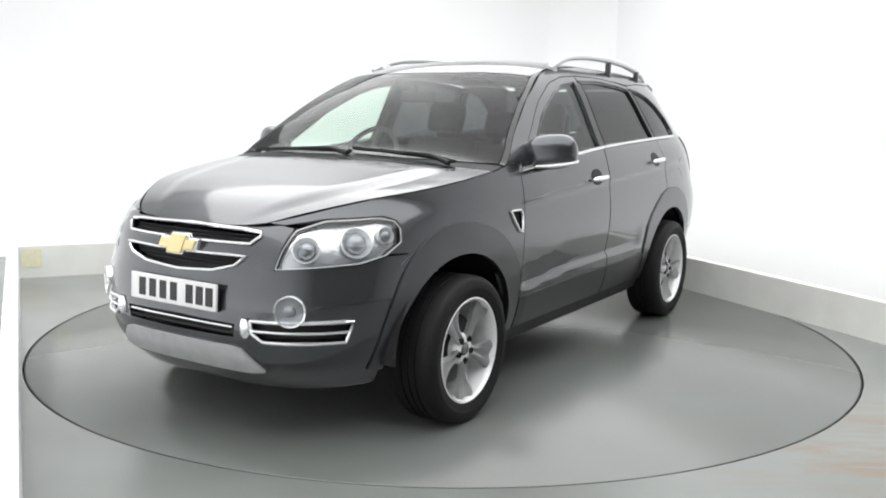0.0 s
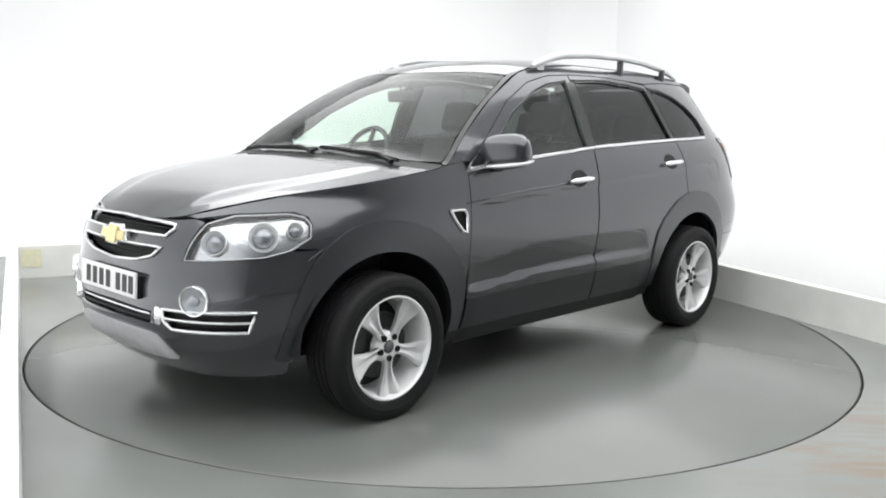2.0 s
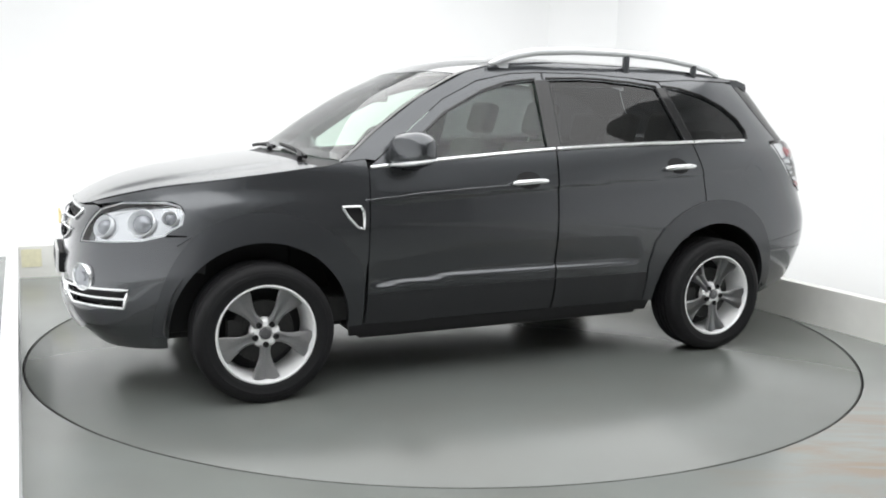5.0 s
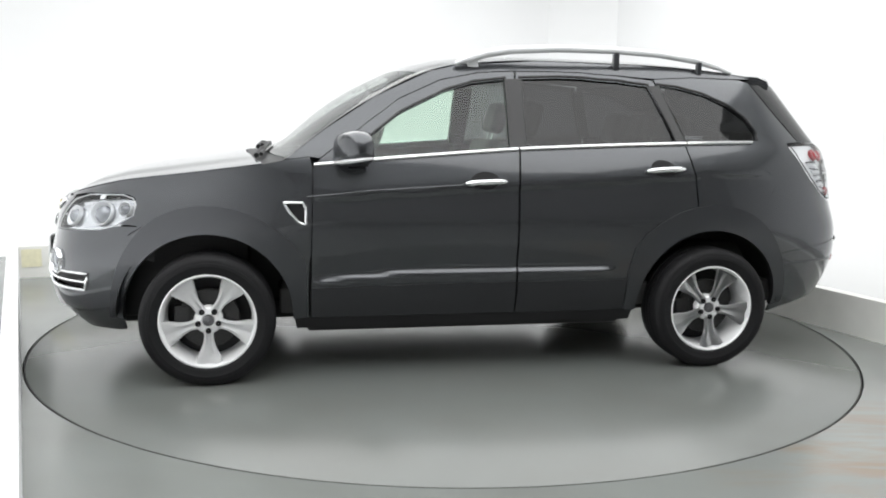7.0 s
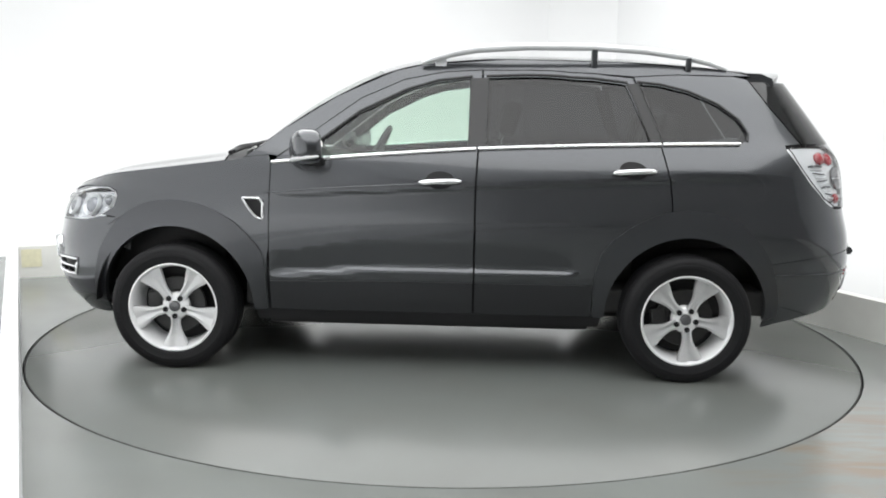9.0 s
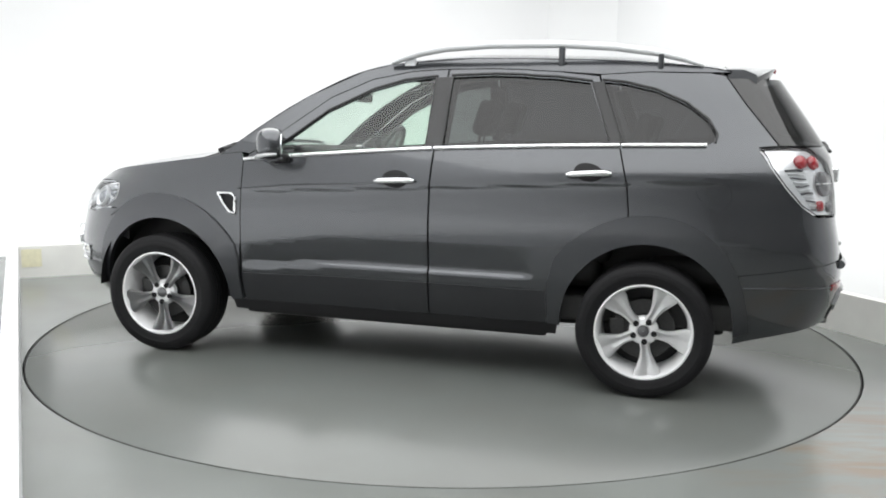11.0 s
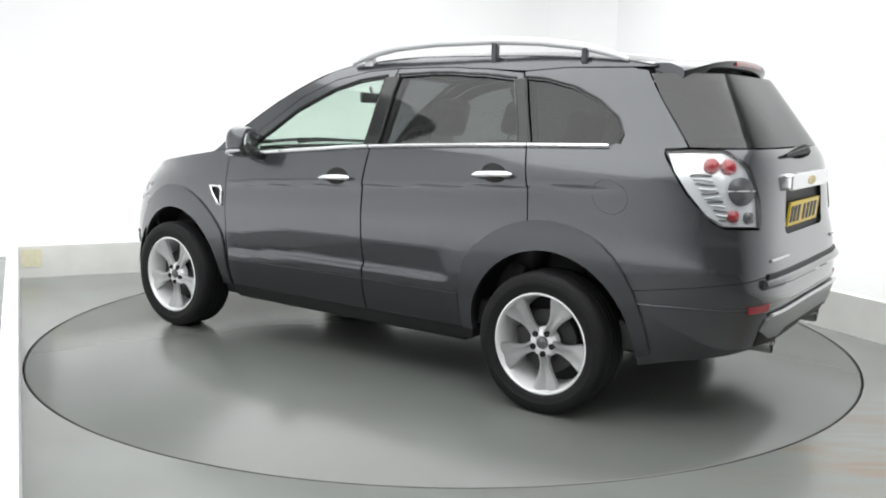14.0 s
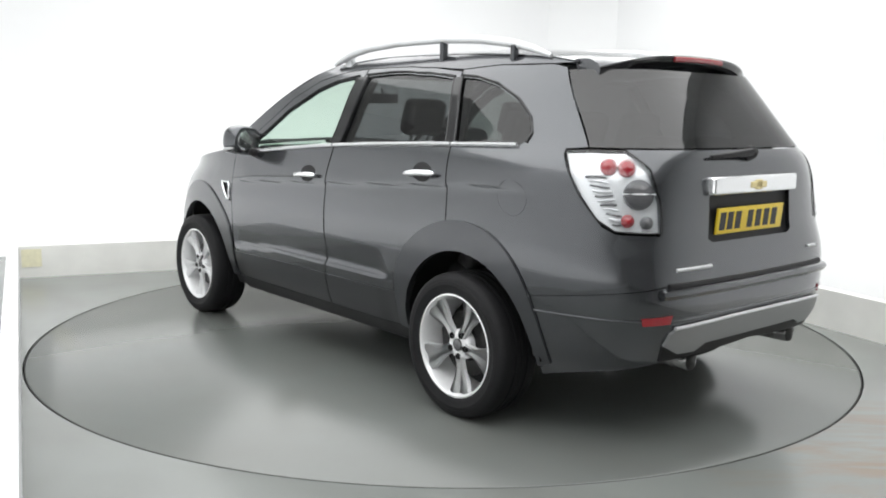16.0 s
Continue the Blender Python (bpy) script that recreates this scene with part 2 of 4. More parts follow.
def sheet(name, loops, to3d, mat, parent, label="", step=.035, thick=.014, lift=0.0, mirror=False):
    """A curved panel: the first loop is its outline, the rest are openings; to3d lays it on a surface. Its rim folds inwards."""
    from mathutils.geometry import delaunay_2d_cdt
    dense = [densify(l, step * .7) for l in loops]
    pts, edges = [], []
    for l in dense:
        k = len(pts)
        pts += l
        edges += [(k + i, k + (i + 1) % len(l)) for i in range(len(l))]
    nb = len(pts)
    xs, ys = [q[0] for q in dense[0]], [q[1] for q in dense[0]]
    rows = int((max(ys) - min(ys)) / step) + 2
    cols = int((max(xs) - min(xs)) / step) + 2
    border = np.array(pts)
    for j in range(rows):
        for i in range(cols):
            q = (min(xs) + (i + .5 * (j % 2)) * step, min(ys) + j * step)
            if inside(q, dense[0]) and not any(inside(q, l) for l in dense[1:]) and np.min(np.hypot(border[:, 0] - q[0], border[:, 1] - q[1])) > step * .5:
                pts.append(q)
    vs, es, fs, *_ = delaunay_2d_cdt([Vector(q) for q in pts], edges, [], 0, 1e-6)
    e = .004
    P, N = [], []
    for v in vs:
        q = to3d(v.x, v.y)
        n = (to3d(v.x + e, v.y) - to3d(v.x - e, v.y)).cross(to3d(v.x, v.y + e) - to3d(v.x, v.y - e))
        n = n.normalized() if n.length > 1e-12 else Vector((0, 0, 1))
        P.append(q)
        N.append(n)
    faces = []
    for f in fs:
        c = sum((vs[i] for i in f), Vector((0, 0))) / 3
        if inside(c, dense[0]) and not any(inside(c, l) for l in dense[1:]):
            faces.append(tuple(f))
    # outward is away from the car's middle line
    mid = Vector((0, 0, .75))
    flip = sum((N[i].dot(P[i] - mid) for f in faces for i in f)) < 0
    if flip:
        N = [-n for n in N]
    co, no, out = [q + n * lift for q, n in zip(P, N)], list(N), []
    for f in faces:
        a, b, c = (co[i] for i in f)
        out.append(f if (b - a).cross(c - a).dot(N[f[0]]) > 0 else f[::-1])
    count = {}
    for f in out:
        for i in range(3):
            key = (f[i], f[(i + 1) % 3])
            count[key] = count.get(key, 0) + 1
    rim = [k for k in count if (k[1], k[0]) not in count]
    if thick:
        for a, b in rim:
            k = len(co)
            t = (co[b] - co[a]).normalized()
            side = t.cross(N[a]).normalized()
            co += [co[a], co[b], co[b] - N[b] * thick, co[a] - N[a] * thick]
            no += [side] * 4
            out.append((k + 1, k, k + 3, k + 2))
    if mirror:
        co = [Vector((q.x, -q.y, q.z)) for q in co]
        no = [Vector((n.x, -n.y, n.z)) for n in no]
        out = [f[::-1] for f in out]
    me = bpy.data.meshes.new(name)
    me.from_pydata(co, [], out)
    me.polygons.foreach_set("use_smooth", [True] * len(me.polygons))
    me.normals_split_custom_set_from_vertices([n.normalized() for n in no])
    return link_mesh(name, me, mat, parent, label)


# ---- the booth ----
def slab(name, a0, b0, a1, b1, z0, z1, mat, label, thick_out=.06, kind="structure"):
    """An upright slab between two booth places, its front face on the line."""
    p0, p1 = spot(a0, b0), spot(a1, b1)
    d = (p1 - p0).normalized()
    nrm = Vector((-d.y, d.x, 0))
    bm = bmesh.new()
    vs = [bm.verts.new(q) for q in (p0, p1, p1 + nrm * thick_out, p0 + nrm * thick_out)]
    top = [bm.verts.new(v.co + Vector((0, 0, z1))) for v in vs]
    for v in vs:
        v.co.z = z0
    bm.faces.new(vs[::-1])
    bm.faces.new(top)
    for i in range(4):
        bm.faces.new((vs[i], vs[(i + 1) % 4], top[(i + 1) % 4], top[i]))
    ob = part(name, bm, mat, None, smooth_it=False)
    return tagged(ob, label, "wall", kind=kind)


def build_booth():
    bm = bmesh.new()
    outer = [(-9, -9), (9, -9), (9, 9), (-9, 9)]
    vo = [bm.verts.new((x, y, 0)) for x, y in outer]
    n = 160
    ring = [bm.verts.new(((TABLE_R + .010) * math.cos(2 * math.pi * k / n), (TABLE_R + .010) * math.sin(2 * math.pi * k / n), 0)) for k in range(n)]
    low = [bm.verts.new((v.co.x, v.co.y, -.05)) for v in ring]
    es = [bm.edges.new((vo[i], vo[(i + 1) % 4])) for i in range(4)] + [bm.edges.new((ring[k], ring[(k + 1) % n])) for k in range(n)]
    bmesh.ops.triangle_fill(bm, edges=es, use_beauty=True)
    for f in [f for f in bm.faces if all(v in set(ring) for v in f.verts)]:
        bm.faces.remove(f)
    for k in range(n):
        bm.faces.new((ring[k], ring[(k + 1) % n], low[(k + 1) % n], low[k]))
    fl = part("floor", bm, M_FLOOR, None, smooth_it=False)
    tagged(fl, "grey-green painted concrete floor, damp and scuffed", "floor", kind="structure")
    bm = bmesh.new()
    box(bm, (-3, -3, -.09), (3, 3, -.052))
    pit = part("floor_pit", bm, M_SEAM, None, smooth_it=False)
    tagged(pit, "black gap under the turntable's rim", "floor", kind="structure")
    H = .26
    slab("wall_plinth_back", WIDE, 0, 0, 0, 0, H, M_PLINTH, "low off-white boxed-in plinth along the back of the booth", .08)
    slab("wall_plinth_right", 0, 0, 0, DEEP, 0, H, M_PLINTH, "low off-white boxed-in plinth along the booth's side", .08)
    slab("wall_plinth_left", WIDE - .21, DEEP, WIDE, 0, 0, H, M_WALL, "low off-white boxed-in plinth by the booth's other side", .08)
    g = GAP
    slab("wall_back", WIDE + g, -g, -g, -g, 0, TALL, M_WALL, "seamless white lit backdrop wall", -.1)
    slab("wall_right", -g, -g, -g, DEEP, 0, TALL, M_WALL, "seamless white lit side wall of the photo booth", -.1)
    slab("wall_left", WIDE + g, DEEP, WIDE + g, -g, 0, TALL, M_WALL, "seamless white side wall of the photo booth", -.1)
    # Added out of view; its grey sets how dark the car's flank reflects.
    slab("unseen_end_wall", -g, DEEP, WIDE + g, DEEP, 0, TALL, M_DARKWALL, "plain grey wall added out of view for the car's reflections", -.1)
    # the far corners of the backdrop are swept round
    for nm, ca, sgn in (("wall_cove_right", -g + 1.1, -1), ("wall_cove_left", WIDE + g - 1.1, 1)):
        bm = bmesh.new()
        cols = []
        for i in range(17):
            q = math.pi / 2 * i / 16
            a, b = ca + sgn * 1.1 * math.sin(q), -g + 1.1 - 1.1 * math.cos(q)
            cols.append([bm.verts.new(spot(a + sgn * o * math.sin(q), b - o * math.cos(q), z)) for o, z in ((-.004, .0), (-.004, TALL - .004), (.02, TALL - .004), (.02, .0))])
        for c0, c1 in zip(cols, cols[1:]):
            for k in range(4):
                bm.faces.new((c0[k], c1[k], c1[(k + 1) % 4], c0[(k + 1) % 4]))
        tagged(part(nm, bm, M_WALL, None), "seamless white swept corner of the backdrop", "wall", kind="structure")
    bm = bmesh.new()
    vs = [bm.verts.new(spot(a, b, TALL)) for a, b in ((-g - .1, -g - .1), (WIDE + g + .1, -g - .1), (WIDE + g + .1, DEEP + .1), (-g - .1, DEEP + .1))]
    top = [bm.verts.new(v.co + Vector((0, 0, .1))) for v in vs]
    bm.faces.new(vs)
    bm.faces.new(top[::-1])
    for i in range(4):
        bm.faces.new((vs[i], vs[(i + 1) % 4], top[(i + 1) % 4], top[i]))
    tagged(part("ceiling", bm, M_CEILING, None, smooth_it=False), "plain white studio ceiling", "ceiling", kind="structure")
    bm = bmesh.new()
    n = 160
    prof = [(TABLE_R - .004, -.05), (TABLE_R - .004, -.003), (TABLE_R - .008, 0)]
    rings = [[bm.verts.new((r * math.cos(2 * math.pi * k / n), r * math.sin(2 * math.pi * k / n), z)) for k in range(n)] for r, z in prof]
    for r0, r1 in zip(rings, rings[1:]):
        for k in range(n):
            bm.faces.new((r0[k], r0[(k + 1) % n], r1[(k + 1) % n], r1[k]))
    bm.faces.new(rings[-1])
    bm.faces.new(rings[0][::-1])
    tb = part("turntable", bm, M_TABLE, None)
    # Black ring added in the gap to keep the seam dark.
    bm = bmesh.new()
    lathe(bm, [(TABLE_R - .0035, -.045), (TABLE_R - .0035, -.004), (TABLE_R, -.002), (TABLE_R + .003, -.004), (TABLE_R + .003, -.045)], 160, "z")
    part("edge_ring", bm, M_SEAM, tb, "black ring added to darken the seam")
    return tagged(tb, "large round turntable, grey-green paint, flush with the floor", "turntable")


TABLE = build_booth()


def build_tape():
    bm = bmesh.new()
    c = [spot(WIDE - .02 - .15 * i, .004, z) for i in (0, 1) for z in (.09, .235)]
    nrm = TOWARD * .003
    vs = [bm.verts.new(p) for p in (c[0], c[2], c[3], c[1])]
    vt = [bm.verts.new(v.co + nrm) for v in vs]
    bm.faces.new(vs)
    bm.faces.new(vt[::-1])
    for i in range(4):
        bm.faces.new((vs[i], vs[(i + 1) % 4], vt[(i + 1) % 4], vt[i]))
    tagged(part("marking_tape", bm, M_TAPE, None, smooth_it=False), "faded yellow tape patch on the plinth's corner", "tape")


build_tape()
# ---- the car's skin: rings of plan outlines stacked over the height ----
def curve(keys):
    """A smooth monotone curve through (input, value) pairs."""
    xs = np.array([k[0] for k in keys], float)
    ys = np.array([k[1] for k in keys], float)
    h = np.diff(xs)
    d = np.diff(ys) / h
    m = np.zeros(len(xs))
    m[0], m[-1] = d[0], d[-1]
    for i in range(1, len(xs) - 1):
        if d[i - 1] * d[i] > 0:
            w1, w2 = 2 * h[i] + h[i - 1], h[i] + 2 * h[i - 1]
            m[i] = (w1 + w2) / (w1 / d[i - 1] + w2 / d[i])

    def value(x):
        x = min(max(x, xs[0]), xs[-1])
        i = min(int(np.searchsorted(xs, x, side="right")) - 1, len(xs) - 2)
        t = (x - xs[i]) / h[i]
        return float(ys[i] * (1 + 2 * t) * (1 - t) ** 2 + h[i] * m[i] * t * (1 - t) ** 2
                     + ys[i + 1] * t * t * (3 - 2 * t) + h[i] * m[i + 1] * t * t * (t - 1))
    return value


nose_x = curve([(.2, 2.02), (.28, 2.11), (.38, 2.185), (.5, 2.21), (.6, 2.21), (.7, 2.195), (.8, 2.18), (.87, 2.155),
                (.93, 2.11), (1.0, 2.02), (1.1, 1.95), (1.7, 1.95)])
tail_x = curve([(.2, -2.11), (.3, -2.20), (.42, -2.265), (.56, -2.295), (.62, -2.295), (.68, -2.285), (.78, -2.27), (.9, -2.25), (1.1, -2.235),
                (1.2, -2.215), (1.26, -2.18), (1.4, -2.09), (1.5, -2.02), (1.6, -1.95), (1.7, -1.88)])
half_w = curve([(.2, .80), (.28, .825), (.4, .868), (.5, .888), (.62, .900), (.82, .908), (.93, .900), (1.02, .887), (1.12, .868),
                (1.19, .845), (1.25, .813), (1.4, .744), (1.5, .697), (1.6, .635), (1.66, .585), (1.7, .53)])
front_n = curve([(.2, 3.6), (.6, 3.6), (.75, 3.35), (.9, 3.05), (1.0, 2.95), (1.1, 3.2), (1.7, 3.4)])
rear_n = curve([(.2, 5.0), (.5, 5.6), (.75, 6.7), (.92, 5.9), (1.2, 5.2), (1.3, 4.8), (1.45, 4.5), (1.7, 4.4)])
XF, XR = .6, -.6
HUB_X, HUB_Z = 1.3535, .345


def smooth(a, b, x):
    t = min(max((x - a) / (b - a), 0), 1)
    return t * t * (3 - 2 * t)


def swell(x, z):
    """The sideways relief: wheel-arch flares, character line, door cladding."""
    out = 0
    line = 1.0 + .055 * (.0 - x)
    if -2.0 < x < 1.0:
        fade = smooth(1.0, .6, x) * smooth(-2.0, -1.6, x)
        out += .010 * fade * math.exp(-((z - line) / .02) ** 2 if z < line else -((z - line) / .09) ** 2)
    top, led = .72 - .07 * smooth(.2, .85, x), .575 - .035 * smooth(.2, .8, x)
    fade = smooth(.86, .76, x) * smooth(-.82, -.70, x)
    if fade and led - .022 < z < top:
        out -= fade * .016 * (top - z) / (top - led) * smooth(led - .022, led + .012, z)
    out += fade * .006 * smooth(led + .006, led - .022, z)
    return out


def skin(s, z):
    """Point of the left skin: s 0..1 nose to front side, 1..2 side, 2..3 rear."""
    sign = 1
    if s < 0:
        s, sign = -s, -1
    if s > 3:
        s, sign = 6 - s, -1
    w = half_w(z)
    if s <= 1:
        n, a = front_n(z), s * math.pi / 2
        x = XF + (nose_x(z) - XF) * max(math.cos(a), 0) ** (2 / n)
        y = w * max(math.sin(a), 0) ** (2 / n)
    elif s <= 2:
        x, y = XF + (XR - XF) * (s - 1), w
    else:
        n, a = rear_n(z), (3 - s) * math.pi / 2
        x = XR + (tail_x(z) - XR) * max(math.cos(a), 0) ** (2 / n)
        y = w * max(math.sin(a), 0) ** (2 / n)
    y += swell(x, z) * smooth(.55, .8, y)
    return Vector((x, sign * y, z))


def s_of_x(x, z):
    if x > XF:
        return math.acos(min(((x - XF) / (nose_x(z) - XF)), 1) ** (front_n(z) / 2)) / (math.pi / 2)
    if x >= XR:
        return 1 + (x - XF) / (XR - XF)
    return 3 - math.acos(min(((x - XR) / (tail_x(z) - XR)), 1) ** (rear_n(z) / 2)) / (math.pi / 2)


def s_of_y(y, z, rear=False):
    q = math.asin(min(abs(y) / half_w(z), 1) ** ((rear_n(z) if rear else front_n(z)) / 2)) / (math.pi / 2)
    q = math.copysign(q, y)
    return 3 - q if rear else q
# arc length along the outline at mid height, so that panels are laid out in metres
_S = np.concatenate([np.linspace(0, 1, 400) ** 1.5, np.linspace(1, 2, 60)[1:], 3 - np.linspace(1, 0, 400)[1:] ** 1.5])
_Q = [skin(float(s), .75) for s in _S]
_A = np.concatenate([[0], np.cumsum([(b - a).length for a, b in zip(_Q, _Q[1:])])])
A_END = float(_A[-1])


def s_to_a(s):
    if s < 0:
        return -s_to_a(-s)
    if s > 3:
        return 2 * A_END - s_to_a(6 - s)
    return float(np.interp(s, _S, _A))


def a_to_s(a):
    if a < 0:
        return -a_to_s(-a)
    if a > A_END:
        return 6 - a_to_s(2 * A_END - a)
    return float(np.interp(a, _A, _S))


def on_skin(a, z):
    return skin(a_to_s(a), z)


def side(*pts):
    """Outline points on the skin: (x, z) on the flank, (y, z, 'f') on the front, (y, z, 'r') on the rear."""
    fine = []
    for q, r in zip(pts, pts[1:] + pts[:1]):
        fine.append(q)
        if len(q) == 2 and len(r) == 2 and r is not pts[0] and abs(q[1] - r[1]) > .05:
            k = int(math.hypot(q[0] - r[0], q[1] - r[1]) / .03) + 1
            fine += [(q[0] + (r[0] - q[0]) * i / k, q[1] + (r[1] - q[1]) * i / k) for i in range(1, k)]
    out = []
    for q in fine:
        if len(q) == 2:
            out.append((s_to_a(s_of_x(*q)), q[1]))
        else:
            out.append((s_to_a(s_of_y(q[0], q[1], q[2] == "r")), q[1]))
    return out


def both(half, rear=False):
    """A loop that crosses the middle line: half of it, from the middle, and its mirror image."""
    c = A_END if rear else 0
    return half + [(2 * c - a, z) for a, z in half[::-1] if abs(a - c) > 1e-4]


def arch(hx, r, a0, a1, n=16):
    return [(hx + r * math.cos(radians(a0 + (a1 - a0) * i / n)), HUB_Z + r * math.sin(radians(a0 + (a1 - a0) * i / n))) for i in range(n + 1)]


# the upper edge, from the nose over the wing and the windscreen pillar along the roof
roof_edge = curve([(-1.9, 1.555), (-1.75, 1.60), (-1.57, 1.632), (-1.0, 1.668), (-.4, 1.675), (.05, 1.64), (.2, 1.605), (.5, 1.465), (.77, 1.29),
                   (.9, 1.19), (.97, 1.14), (1.05, 1.122), (1.22, 1.098), (1.5, 1.06), (1.76, 1.022), (1.9, .988), (2.0, .958), (2.08, .925), (2.14, .895)])
crown = curve([(-1.9, .035), (-1.2, .045), (-.2, .045), (.1, .055), (.35, .07), (.7, .085), (.95, .065), (1.1, .042), (1.5, .030), (1.9, .020), (2.08, .008), (2.14, .0)])


def on_cap(x, w):
    """The surface between the two upper edges: w runs across, -1 to 1 between the edges, times 0.6."""
    v = w / .6
    z = roof_edge(x)
    e = skin(s_of_x(x, z), z)
    q = min(abs(v), 1.2)
    return Vector((x, v * e.y, z + crown(x) * (1 - q ** 2.2) + (.012 * smooth(.80, .62, q) * smooth(1.0, 1.3, x) * smooth(2.1, 1.9, x))))


def build_shell(car):
    for mir in (False, True):
        def sk(name, pts, mat, label="", holes=(), **k):
            return sheet(name, [side(*pts), *[side(*h) for h in holes]], on_skin, mat, car, label, mirror=mir, **k)
        sk("front_wing", [(.850, .33), *arch(HUB_X, .43, 182, 37), (1.70, .70), (1.69, .803), (1.78, .807), (1.706, .852), (1.691, .905), (1.70, .937), (1.745, .957), (1.94, .949), (2.045, .925), (2.065, .93), (2.0, .953), (1.9, .983), (1.76, 1.017),
                          (1.5, 1.055), (1.22, 1.093), (1.05, 1.117), (.97, 1.135), (.845, 1.15), (.833, 1.10), (.843, .66)], M_PAINT,
           holes=[[(.975, .925), (.885, .925), (.868, .90), (.868, .815), (.90, .825), (.945, .875)]])
        DOOR = [(.843, .325), (.838, .66), (.828, 1.10), (.795, 1.14), (.6, 1.285), (.376, 1.45), (.15, 1.553), (-.07, 1.598), (-.262, 1.61), (-.245, 1.2), (-.236, 1.0), (-.236, .325)]
        WIN = [(.70, 1.135), (.56, 1.235), (.376, 1.375), (.13, 1.495), (-.03, 1.543), (-.205, 1.566), (-.20, 1.205), (.25, 1.168)]
        sk("front_door", DOOR, M_PAINT, holes=[WIN], step=.02)
        sk("front_side_glass", WIN, M_GLASS, "clear green-tinted glass", lift=-.010, thick=.004)
        RDOOR = [(-.246, .325), (-.246, 1.0), (-.255, 1.2), (-.272, 1.61), (-.52, 1.613), (-.85, 1.60), (-1.06, 1.578), (-1.19, 1.222), (-1.235, 1.05), (-1.25, .92), (-1.25, .825), *arch(-HUB_X, .487, 76, 4), (-.86, .325)]
        RWIN = [(-.29, 1.212), (-.30, 1.57), (-.52, 1.58), (-.85, 1.565), (-1.02, 1.545), (-1.145, 1.236)]
        sk("rear_door", RDOOR, M_PAINT, holes=[RWIN], step=.02)
        sk("rear_side_glass", RWIN, M_PRIVACY, "dark privacy glass", lift=-.010, thick=.004)
        QWIN = [(-1.205, 1.24), (-1.085, 1.55), (-1.2, 1.54), (-1.35, 1.505), (-1.5, 1.44), (-1.6, 1.365), (-1.64, 1.30), (-1.635, 1.265), (-1.60, 1.244)]
        QUARTER = [(-1.257, .83), (-1.257, .92), (-1.243, 1.05), (-1.198, 1.222), (-1.068, 1.585), (-1.3, 1.60), (-1.5, 1.597), (-1.60, 1.598), (-1.675, 1.583), (-1.77, 1.45), (-1.855, 1.345), (-1.93, 1.252), (-1.842, 1.244), (-1.846, 1.22), (-1.965, 1.055),
                   (-2.07, .945), (-2.12, .918), (.605, .91, "r"), (.582, .80, "r"), (.575, .722, "r"), (-2.16, .693), (-1.76, .632), *arch(-HUB_X, .43, 139, 3), *arch(-HUB_X, .482, 3, 76)]
        sk("rear_quarter", QUARTER, M_PAINT, holes=[QWIN])
        sk("quarter_glass", QWIN, M_PRIVACY, "dark privacy glass", lift=-.010, thick=.004)
        sk("sill", [(.915, .265), (.925, .322), (-.92, .322), (-.91, .265)], M_BLACK, "dark grey lower cladding")
        sk("roof_side", [(.965, 1.139), (.9, 1.186), (.77, 1.286), (.5, 1.461), (.2, 1.601), (.05, 1.636), (-.4, 1.671), (-1.0, 1.664), (-1.57, 1.628), (-1.70, 1.605), (-1.60, 1.603), (-1.3, 1.605), (-1.068, 1.59), (-.85, 1.605), (-.52, 1.618), (-.262, 1.615),
                         (-.07, 1.603), (.15, 1.558), (.376, 1.455), (.6, 1.29), (.795, 1.146), (.845, 1.153)], M_PAINT)
    # bumpers, tailgate
    half = side((0, .235, "f"), (.45, .24, "f"), (1.80, .25), *arch(HUB_X, .43, -12, 36), (1.695, .70), (1.68, .798), (1.79, .797), (1.896, .77), (.475, .752, "f"), (.485, .83, "f"), (.50, .912, "f"), (.45, .922, "f"), (.36, .912, "f"), (0, .915, "f"))
    GR_UP = both(side((0, .907, "f"), (.30, .90, "f"), (.385, .893, "f"), (.395, .88, "f"), (.36, .848, "f"), (0, .845, "f")))
    GR_LO = both(side((0, .797, "f"), (.30, .802, "f"), (.355, .80, "f"), (.31, .762, "f"), (.2, .735, "f"), (0, .722, "f")))
    INTAKE = both(side((0, .535, "f"), (.325, .53, "f"), (.315, .475, "f"), (0, .47, "f")))
    holes = [GR_UP, GR_LO, INTAKE]
    FOGBOX = side((.40, .55, "f"), (.405, .50, "f"), (.45, .468, "f"), (1.965, .466), (1.945, .552))
    holes += [FOGBOX, [(-a, z) for a, z in FOGBOX]]
    sheet("front_bumper", [both(half), *holes], on_skin, M_PAINT, car)
    for nm, lp in (("upper_grille", GR_UP), ("lower_grille", GR_LO), ("bumper_intake", INTAKE)):
        sheet(nm, [lp], on_skin, M_BLACK, car, "black mesh insert", lift=-.035, thick=0)
    rhalf = side((0, .70, "r"), (.575, .716, "r"), (-2.16, .690), (-1.765, .630), *arch(-HUB_X, .43, 141, 189), (-1.85, .30), (-2.0, .335), (.6, .385, "r"), (.5, .42, "r"), (0, .43, "r"))
    sheet("rear_bumper", [both(rhalf, True)], on_skin, M_PAINT, car)
    gate = side((0, 1.245, "r"), (.655, 1.245, "r"), (.628, 1.17, "r"), (.608, 1.03, "r"), (.612, .915, "r"), (.588, .80, "r"), (.58, .722, "r"), (0, .708, "r"))
    RECESS = both(side((0, 1.06, "r"), (.32, 1.06, "r"), (.33, .885, "r"), (.30, .868, "r"), (0, .868, "r")), True)
    sheet("tailgate", [both(gate, True), RECESS], on_skin, M_PAINT, car, thick=.03)
